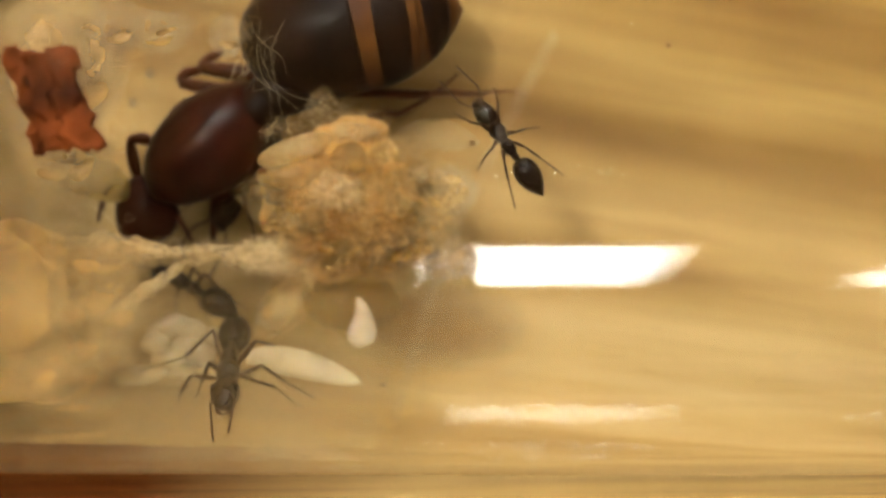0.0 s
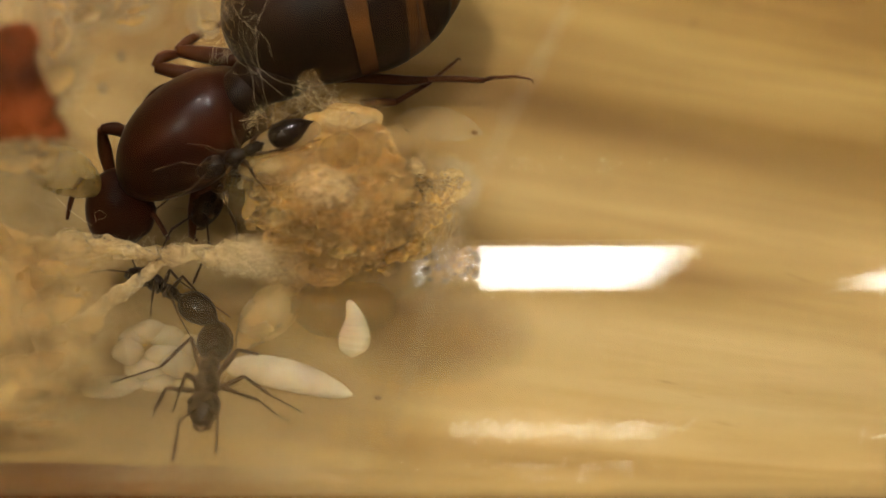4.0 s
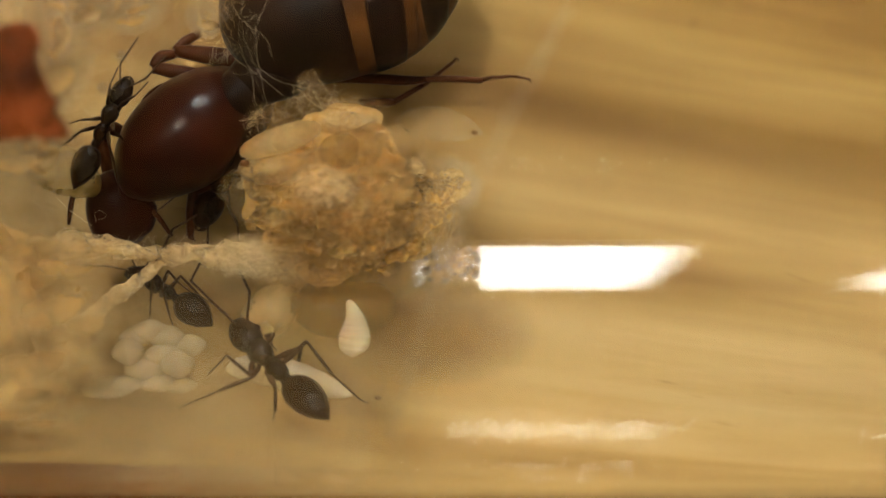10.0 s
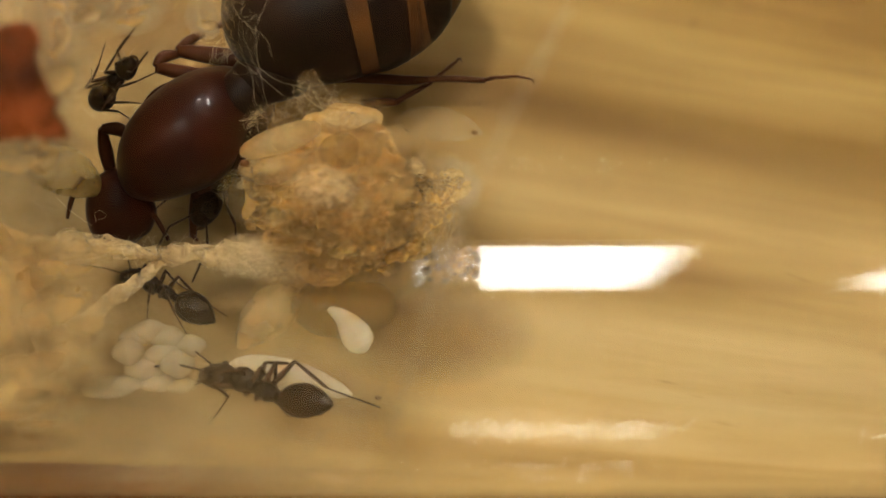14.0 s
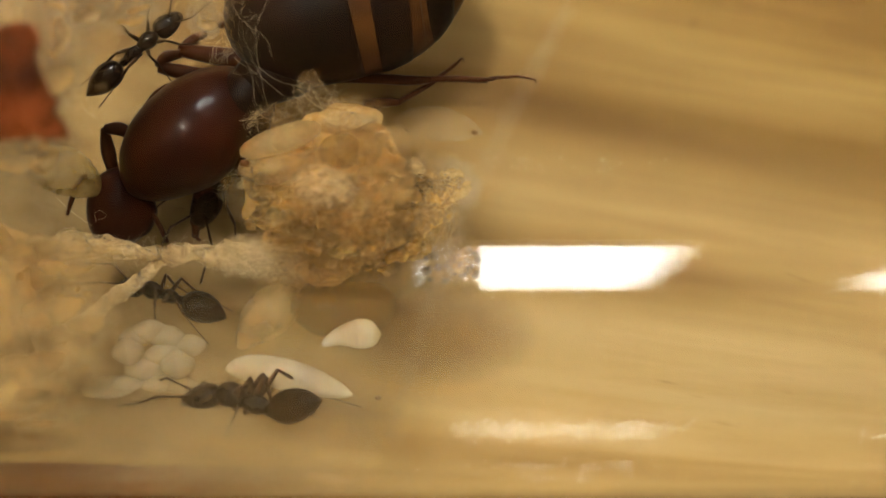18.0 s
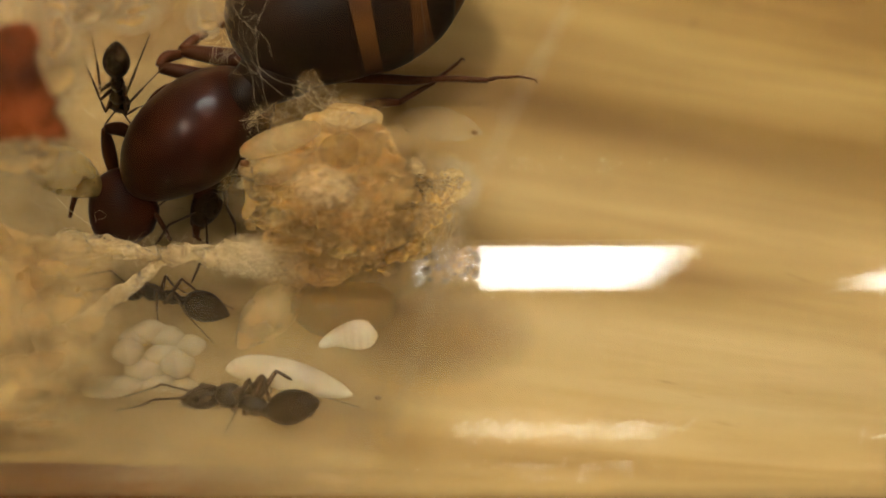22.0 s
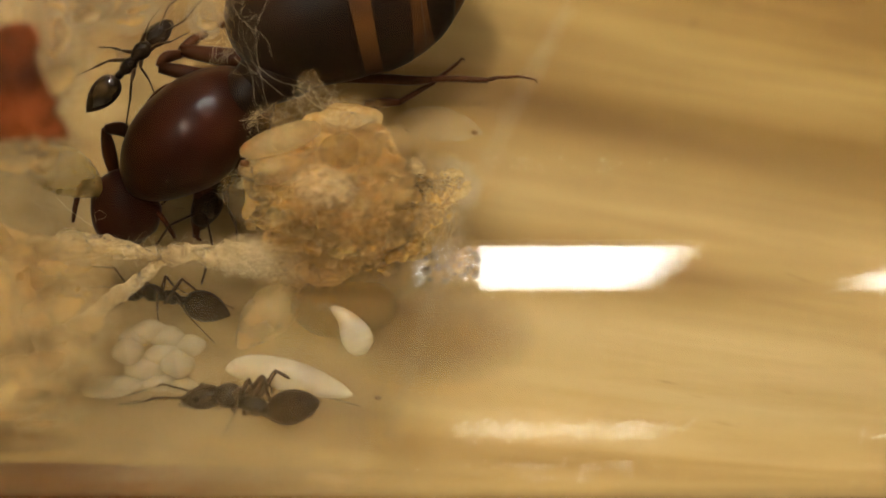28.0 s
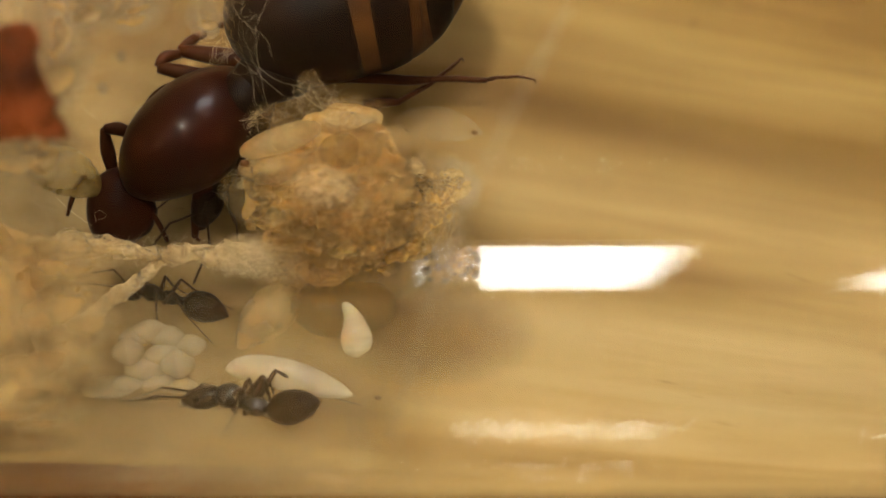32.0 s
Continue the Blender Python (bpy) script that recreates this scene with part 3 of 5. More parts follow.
def build_queen():
    queen = tagged(new("queen_ant"), "large glossy red-brown queen ant with banded abdomen on cotton", "ant")
    queen.location = Vector(QUEEN_AT) * MM

    def q(p, r=None):
        v = tuple(round(p[i] - QUEEN_AT[i], 3) for i in range(3))
        return v if r is None else (*v, r)
    body("thorax", [q((-11.02, 2.20, 3.7), 0.35), q((-10.79, 2.43, 3.95), 1.02), q((-9.96, 3.25, 4.55), 1.72), q((-9.00, 4.06, 4.68), 1.95), q((-8.14, 4.83, 4.42), 1.80), q((-7.47, 5.43, 4.0), 1.36), q((-7.00, 5.81, 3.7), 0.85),
                    q((-6.83, 5.94, 3.6), 0.3)], QUEEN_RED, queen, "smooth glossy red-brown thorax", 48, 64, lumps=0.035, lump_scale=1.1, seed=2)
    for rows in ([(-10.72, 4.92, 4.6), (-10.46, 5.26, 4.8), (-10.06, 5.62, 4.9), (-9.55, 5.92, 4.8)], [(-8.40, 3.00, 5.4), (-7.95, 3.45, 5.6), (-7.60, 3.95, 5.5)]):
        body("wing_scar", [q(p, (0.05, 0.12, 0.14, 0.06)[k]) for k, p in enumerate(rows)], QUEEN_RED, queen, "rough scar where a wing broke off", 14, 18, lumps=0.05, lump_scale=0.25, seed=5)
    body("back_groove", [q((-8.30, 4.98, 6.06), 0.02), q((-8.05, 4.75, 6.09), 0.035), q((-7.85, 4.45, 6.03), 0.03), q((-7.75, 4.20, 5.92), 0.015)], QUEEN_DARK, queen, "dark seam across the back", 8, 14, flat=0.5)
    body("scutellum", [q((-7.78, 4.90, 5.00), 0.2), q((-7.42, 5.21, 5.20), 0.8), q((-6.92, 5.62, 5.00), 0.95), q((-6.48, 6.05, 4.50), 0.7), q((-6.13, 6.28, 4.20), 0.2)], QUEEN_DARK, queen, sides=24, steps=20)
    body("pleuron", [q((-8.33, 2.81, 4.00), 0.2), q((-7.90, 3.16, 4.30), 0.72), q((-7.35, 3.92, 4.60), 0.95), q((-6.95, 4.74, 4.60), 0.8), q((-6.72, 5.36, 4.40), 0.25)], QUEEN_DARK, queen, "black side plate of the thorax", 20, 22)
    body("propodeum", [q((-7.25, 5.42, 4.40), 0.3), q((-6.68, 5.98, 5.00), 0.95), q((-5.95, 6.13, 5.10), 0.98), q((-5.19, 6.11, 4.90), 0.72), q((-4.58, 6.16, 4.70), 0.25)], QUEEN_DARK, queen, sides=24, steps=20)
    body("petiole", [q((-5.49, 5.63, 4.80), 0.15), q((-5.16, 6.18, 5.00), 0.7), q((-4.77, 6.67, 4.90), 0.5), q((-4.49, 6.92, 4.80), 0.2)], QUEEN_DARK, queen, sides=16, steps=14)
    for name, mat, label, rows in (
            ("gaster_plate", QUEEN_DARK, "dark brown front plate", [q((-7.49, 7.43, 4.40), 0.25), q((-7.24, 7.54, 4.50), 1.2), q((-6.60, 7.81, 4.70), 2.05), q((-5.49, 8.19, 4.90), 2.52), q((-4.28, 8.52, 5.00), 2.68), q((-3.44, 8.72, 5.00), 2.66)]),
            ("gaster_band", QUEEN_BAND, "amber red membrane band", [q((-3.56, 8.70, 5.00), 2.62), q((-3.40, 8.74, 5.00), 2.655), q((-2.78, 8.86, 5.00), 2.63), q((-2.56, 8.90, 5.00), 2.58)]),
            ("gaster_plate", QUEEN_DARK, "dark brown middle plate", [q((-2.80, 8.86, 5.00), 2.58), q((-2.56, 8.90, 5.00), 2.63), q((-2.10, 8.98, 5.00), 2.56), q((-1.62, 9.06, 4.95), 2.41)]),
            ("gaster_band", QUEEN_BAND, "amber membrane band", [q((-1.80, 9.04, 4.96), 2.41), q((-1.58, 9.07, 4.95), 2.36), q((-1.10, 9.15, 4.90), 2.14), q((-0.66, 9.22, 4.90), 1.86)]),
            ("gaster_plate", QUEEN_DARK, "brown rear plate", [q((-0.84, 9.20, 4.90), 1.96), q((-0.62, 9.22, 4.90), 1.87), q((-0.26, 9.27, 4.85), 1.55), q((-0.02, 9.30, 4.80), 1.28)]),
            ("gaster_band", QUEEN_BAND, "amber abdomen tip", [q((-0.14, 9.29, 4.80), 1.36), q((0.10, 9.32, 4.80), 1.14), q((0.50, 9.36, 4.80), 0.62), q((0.76, 9.38, 4.80), 0.05)])):
        body(name, rows, mat, queen, label, 48, 26)
    head = body("head", [q((-11.17, 2.52, 2.90), 0.3), q((-11.38, 2.27, 2.90), 1.0), q((-11.60, 1.70, 2.90), 1.27), q((-11.64, 1.02, 2.80), 1.25), q((-11.56, 0.42, 2.60), 1.0), q((-11.48, 0.08, 2.50), 0.45)], QUEEN_RED, queen,
                "dark red-brown head", 28, 28, flat=0.8, where=q((-11.24, 2.48, 2.90)))
    hq = q((-11.24, 2.48, 2.90))

    def h(p, r):
        v = q(p)
        return (v[0] - hq[0], v[1] - hq[1], v[2] - hq[2], r)
    body("antenna", [h((-12.55, 2.11, 3.00), 0.10), h((-12.93, 2.26, 3.20), 0.10), h((-13.00, 2.51, 3.30), 0.10)], QUEEN_LEG, head, sides=10, steps=8)
    body("antenna", [h((-13.00, 2.51, 3.30), 0.09), h((-13.23, 2.06, 3.40), 0.10), h((-13.39, 1.55, 3.40), 0.10), h((-13.53, 1.00, 3.20), 0.06)], QUEEN_LEG, head, sides=10, steps=12)
    body("antenna", [h((-10.65, 1.41, 3.20), 0.09), h((-10.28, 0.94, 3.20), 0.1), h((-9.90, 0.22, 3.00), 0.08)], QUEEN_LEG, head, sides=10, steps=12)
    for x in (-1, 1):
        body("mandible", [(-0.4 + x * 0.3, -1.95, -0.3, 0.28), (-0.4 + x * 0.27, -2.2, -0.35, 0.2), (-0.4 + x * 0.05, -2.4, -0.4, 0.05)], QUEEN_DARK, head, sides=10, steps=8)
    # legs: thigh, shin, foot, in the order of the body
    for rows in (
            [[q((-11.44, 4.17, 3.40), 0.22), q((-11.74, 4.31, 3.60), 0.26), q((-12.23, 4.29, 3.60), 0.18)], [q((-12.23, 4.29, 3.60), 0.16), q((-12.18, 3.50, 3.00), 0.27), q((-12.03, 2.65, 2.60), 0.2)],
             [q((-12.03, 2.65, 2.60), 0.12), q((-11.78, 2.45, 2.30), 0.07)]],
            [[q((-8.39, 6.17, 3.40), 0.3), q((-9.40, 6.37, 3.40), 0.28), q((-10.31, 6.58, 3.30), 0.22)], [q((-10.31, 6.58, 3.30), 0.2), q((-10.08, 6.96, 3.20), 0.24), q((-9.57, 7.09, 3.00), 0.16)],
             [q((-9.57, 7.09, 3.00), 0.1), q((-9.22, 7.25, 2.60), 0.07)]],
            [[q((-7.22, 6.87, 3.20), 0.36), q((-8.34, 7.02, 3.20), 0.34), q((-9.53, 7.22, 3.00), 0.24)], [q((-9.53, 7.22, 3.00), 0.2), q((-9.20, 7.60, 2.80), 0.2), q((-8.71, 7.91, 2.60), 0.14)],
             [q((-8.21, 8.15, 2.40), 0.1), q((-7.71, 8.58, 2.20), 0.16), q((-7.59, 8.85, 2.20), 0.08)]],
            [[q((-3.96, 6.22, 3.20), 0.2), q((-2.63, 6.18, 3.20), 0.20), q((-1.31, 6.10, 3.20), 0.185), q((-0.57, 6.13, 3.10), 0.13)], [q((-0.65, 6.15, 3.10), 0.11), q((0.33, 6.18, 3.00), 0.115), q((1.49, 6.12, 2.90), 0.10)],
             [q((1.45, 6.12, 2.90), 0.05), q((1.68, 6.20, 2.90), 0.085), q((1.92, 6.26, 2.90), 0.05), q((2.17, 6.23, 2.80), 0.075), q((2.42, 6.29, 2.80), 0.045), q((2.71, 6.28, 2.70), 0.065), q((2.95, 6.22, 2.70), 0.04), q((3.20, 6.20, 2.60), 0.05), q((3.27, 6.02, 2.50), 0.015)]],
            [[q((-2.95, 5.22, 2.90), 0.2), q((-2.34, 5.31, 2.80), 0.17), q((-1.72, 5.33, 2.70), 0.13)], [q((-1.76, 5.31, 2.70), 0.11), q((-1.15, 5.67, 2.60), 0.10), q((-0.45, 6.09, 2.50), 0.085)],
             [q((-0.45, 6.09, 2.50), 0.06), q((-0.16, 6.35, 2.50), 0.085), q((0.04, 6.52, 2.40), 0.05), q((0.25, 6.71, 2.40), 0.075), q((0.45, 6.86, 2.30), 0.045), q((0.56, 7.01, 2.30), 0.05), q((0.66, 6.87, 2.20), 0.015)]],
            [[q((-7.94, 2.88, 3.20), 0.3), q((-8.40, 2.37, 3.20), 0.3), q((-8.89, 2.06, 3.20), 0.22)], [q((-8.89, 2.06, 3.20), 0.2), q((-9.02, 1.25, 2.80), 0.2), q((-9.10, 0.33, 2.40), 0.13)],
             [q((-9.10, 0.33, 2.40), 0.09), q((-8.95, 0.19, 2.20), 0.05)]]):
        thigh = limb(queen, "leg", rows[0])
        o = Vector(rows[0][0][:3])
        for name, part_rows in (("shin", rows[1]), ("foot", rows[2])):
            body(name, [(r[0] - o.x, r[1] - o.y, r[2] - o.z, r[3]) for r in part_rows], QUEEN_LEG, thigh, sides=10, steps=10)
    return queen, head


# ---- brood ----
def larva(name, rows, mat, label, where, seed=1, rings=0.02, category="larva", group=""):
    ob = tagged(new(name), label, category, group=group)
    ob.location = Vector(where) * MM
    line = spline([(r[0] - where[0], r[1] - where[1], r[2] - where[2], r[3]) for r in rows], 66)
    ringed = [(*p[:3], p[3] * (1 + rings * math.cos(2 * math.pi * k / 6))) for k, p in enumerate(line)]
    body("skin", ringed, mat, ob, sides=24, steps=66, lumps=0.016, lump_scale=0.5, seed=seed)
    return ob


def build_brood():
    larva("larva", [(-7.45, -4.61, 5.90, 0.1), (-7.28, -4.47, 6.00, 0.34), (-6.73, -4.43, 6.00, 0.52), (-5.73, -4.60, 6.10, 0.60), (-4.74, -4.86, 6.20, 0.54), (-3.95, -5.15, 6.20, 0.40), (-3.43, -5.35, 6.20, 0.24), (-3.16, -5.43, 6.20, 0.06)],
          LARVA, "long glossy cream larva lying on the glass", (-5.55, -4.77, 5.90), seed=3, rings=0.02)
    larva("larva", [(-6.90, 3.22, 7.30, 0.1), (-6.70, 3.35, 7.40, 0.30), (-6.11, 3.58, 7.50, 0.43), (-5.42, 3.79, 7.60, 0.47), (-4.78, 4.01, 7.50, 0.42), (-4.36, 4.15, 7.40, 0.28), (-4.21, 4.21, 7.30, 0.08)],
          HUSK, "pale cream larva bedded in the stained cotton", (-5.54, 3.77, 7.20), seed=4)
    larva("larva", [(-1.66, 4.48, 5.90, 0.1), (-1.17, 4.41, 6.00, 0.5), (-0.18, 4.37, 6.10, 0.62), (0.71, 4.21, 6.00, 0.45), (1.23, 4.08, 5.90, 0.14), (1.39, 4.04, 5.90, 0.05)],
          GHOST, "translucent tan larva with a dark tip", (-0.12, 4.34, 5.90), seed=5)
    larva("pupa", [(-7.25, -3.77, 4.40, 0.12), (-7.00, -3.44, 4.50, 0.42), (-6.47, -2.79, 4.60, 0.80), (-5.90, -2.19, 4.70, 0.86), (-5.54, -1.75, 4.70, 0.62), (-5.36, -1.43, 4.60, 0.34), (-5.30, -1.31, 4.60, 0.1)],
          PUPA, "tan translucent pupa with an angular skin", (-6.16, -2.50, 4.40), seed=6, category="pupa", rings=0.0)
    larva("pupa", [(-5.18, -2.00, 4.00, 0.3), (-4.93, -2.10, 4.10, 0.78), (-4.12, -2.30, 4.20, 1.08), (-3.11, -2.30, 4.20, 1.02), (-2.10, -2.16, 4.10, 0.78), (-1.70, -2.10, 4.00, 0.2)],
          CLEAR_AMBER, "amber clear pupa half buried in fibres", (-3.72, -2.24, 4.10), seed=7, category="pupa", rings=0.0)
    larva("larva", [(-4.16, 3.38, 7.20, 0.12), (-3.98, 3.37, 7.30, 0.48), (-3.55, 3.37, 7.30, 0.62), (-3.12, 3.42, 7.20, 0.5), (-2.93, 3.44, 7.10, 0.12)],
          CLEAR_AMBER, "round amber larva in the stained cotton", (-3.56, 3.38, 7.00), seed=8, rings=0.0)
    larva("pupa", [(-6.99, 2.85, 6.70, 0.15), (-6.66, 2.76, 6.90, 0.46), (-5.85, 2.76, 7.00, 0.60), (-4.87, 2.95, 7.00, 0.55), (-4.10, 3.20, 6.80, 0.34), (-3.81, 3.28, 6.70, 0.1)],
          PUPA, "smooth tan pupa under the pale larva", (-5.38, 2.93, 6.60), seed=12, category="pupa", rings=0.0)
    larva("larva", [(-7.33, 1.56, 6.40, 0.15), (-7.11, 1.51, 6.60, 0.48), (-6.67, 1.43, 6.70, 0.60), (-6.25, 1.36, 6.60, 0.44), (-6.06, 1.32, 6.50, 0.12)],
          GHOST, "tan round larva at the edge of the cotton", (-6.70, 1.44, 6.30), seed=13, rings=0.0)
    larva("larva", [(-7.89, 1.81, 5.40, 0.10), (-7.72, 1.91, 5.50, 0.30), (-7.39, 2.17, 5.60, 0.46), (-7.03, 2.48, 5.70, 0.44), (-6.75, 2.80, 5.70, 0.15)],
          GHOST, "pale clear larva beside the stained cotton", (-7.42, 2.17, 5.30), seed=9, rings=0.0)
    larva("larva", [(-14.78, 2.46, 3.40) + (0.2,), (-14.42, 2.70, 3.50) + (0.65,), (-13.59, 2.76, 3.60) + (0.9,), (-12.79, 2.30, 3.50) + (0.65,), (-12.17, 1.81, 3.40) + (0.1,)],
          OLIVE, "dull olive tan larva at the cotton edge", (-13.81, 2.77, 3.50), seed=10)
    eggs = [(232, 626, 5.5, 0.34, 0.52), (268, 588, 5.2, 0.50, 0.42), (300, 600, 5.2, 0.45, 0.45), (293, 632, 5.3, 0.46, 0.46), (320, 649, 5.7, 0.38, 0.54), (262, 660, 5.2, 0.6, 0.5), (285, 690, 5.3, 0.5, 0.45),
            (325, 695, 5.4, 0.42, 0.4), (195, 705, 5.2, 0.85, 0.55), (226, 692, 5.4, 0.5, 0.4), (340, 615, 5.2, 0.4, 0.42), (245, 600, 5.1, 0.45, 0.42)]
    for i, (px, py, z, a, b) in enumerate(eggs):
        a, b = a * 1.02, b * 1.04
        k = (205 - z) / 10000
        x, y = (px - 786) * k, (433 - py) * k
        larva("larva", [(x - a, y - 0.1, z - 0.1, 0.1), (x - a * 0.8, y - 0.06, z, b * 0.7), (x, y, z, b), (x + a * 0.8, y + 0.06, z, b * 0.75), (x + a, y + 0.1, z - 0.1, 0.1)],
              MILK, "small round milky larva in a cluster", (x, y, z), seed=11 + i, rings=0.0, group="larva cluster")
    return larva("larva", [(-0.12, 0.98, 0.12, 0.06), (-0.06, 0.86, 0.14, 0.17), (0.06, 0.5, 0.1, 0.29), (0.08, 0.1, 0.06, 0.43), (0.02, -0.35, 0.05, 0.56), (-0.08, -0.8, 0.02, 0.48), (-0.12, -1.08, 0, 0.1)],
                 LARVA, "wriggling glossy cream larva in the fibres", (0, 0, 0), seed=30, rings=0.018)


# ---- glass marks ----
def wall_z(y, top=False):
    d = math.sqrt(max(0.0, R_IN ** 2 - (y - AXIS_Y) ** 2))
    return R_OUT + d if top else R_OUT - d


def build_glass_marks():
    rng = random.Random(21)
    for i in range(46):
        x, y = rng.uniform(-0.75, 1.35), rng.uniform(-1.35, 0.05)
        r = rng.uniform(0.05, 0.17)
        bm = bmesh.new()
        bmesh.ops.create_icosphere(bm, subdivisions=2, radius=1.0)
        for v in bm.verts:
            v.co = Vector((v.co.x * r * rng.uniform(0.9, 1.1), v.co.y * r, v.co.z * r * 0.5)) * MM
        me = bpy.data.meshes.new("water_droplet")
        bm.to_mesh(me)
        bm.free()
        me.materials.append(DROPLET)
        me.shade_smooth()
        ob = tagged(new("water_droplet", me), "tiny clear water droplet on the glass", "droplet", group="water droplets")
        ob.location = Vector((x, y, wall_z(y) + r * 0.4)) * MM
        ob.rotation_euler = (radians(24), 0, 0)
    # two fogged patches above, then the added brightening film on the lower wall
    for low, span, wide, slope in ((-90, 66, 23.0, 2.0), (-46, 26, 7.6, 0.5), (-88, 46, 17.0, 2.0)):
        verts, faces, nx, ny = [], [], 30, 30
        for j in range(ny + 1):
            a = radians(low + span * j / ny)
            for i in range(nx + 1):
                edge = 1.2 * noise.noise(Vector((j * 0.15, 3.0 + low, 0)))
                x = -19 + (wide + edge + slope * (1 - j / ny)) * i / nx
                verts.append((x * MM, (AXIS_Y + (R_IN - 0.04) * math.sin(a)) * MM, (R_OUT + (R_IN - 0.04) * math.cos(a) * (-1 if low == -88 else 1)) * MM))
        for j in range(ny):
            for i in range(nx):
                faces.append((j * (nx + 1) + i, j * (nx + 1) + i + 1, (j + 1) * (nx + 1) + i + 1, (j + 1) * (nx + 1) + i))
        tagged(mesh_object("condensation", verts, faces, FOG if low == -90 else LIFT_FILM if low == -88 else FOG_THICK), "thin warm film inside the glass: breath fog, the low one added brightness", "condensation", group="fogged patches")
    verts, faces, nx, ny = [], [], 70, 40
    for j in range(ny + 1):
        for i in range(nx + 1):
            x, y = -0.65 + 2.0 * i / nx, -1.35 + 1.45 * j / ny
            q = Vector((x, y, 0)) * 5.5
            edge = min(i, nx - i, 8) / 8 * min(j, ny - j, 6) / 6
            lift = 0.085 * noise.noise(q) + 0.05 * noise.noise(q * 2.4)
            verts.append((x * MM, y * MM, (wall_z(y) + 0.03 + abs(lift) * edge) * MM))
    for j in range(ny):
        for i in range(nx):
            faces.append((j * (nx + 1) + i, j * (nx + 1) + i + 1, (j + 1) * (nx + 1) + i + 1, (j + 1) * (nx + 1) + i))
    # brown sheet on the lower wall that paints in the pile's cast shade
    shade_v, shade_f, n = [], [], 24
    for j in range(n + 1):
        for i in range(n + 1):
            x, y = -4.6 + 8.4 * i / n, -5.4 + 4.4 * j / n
            shade_v.append((x * MM, y * MM, (wall_z(y) + 0.07) * MM))
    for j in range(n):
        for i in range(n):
            shade_f.append((j * (n + 1) + i, j * (n + 1) + i + 1, (j + 1) * (n + 1) + i + 1, (j + 1) * (n + 1) + i))
    tagged(mesh_object("pile_shade", shade_v, shade_f, PILE_SHADE), "amber brown film on the glass that paints the shade of the pile", "stain")
    film_patch = mesh_object("wet_film", verts, faces, WATER)
    film_patch.visible_shadow = False
    tagged(film_patch, "uneven wet film glinting on the glass", "water")
    rows = []
    for k in range(15):
        y = 6.5 - 11.5 * k / 14
        rows.append((3.4 - 4.9 * k / 14 - 0.5 * math.sin(k / 14 * math.pi), y, wall_z(y, True) - 0.05, 0.16))
    tagged(body("residue_line", rows, RESIDUE, sides=8, steps=40, flat=0.2), "faint whitish dried water line on the glass", "residue")


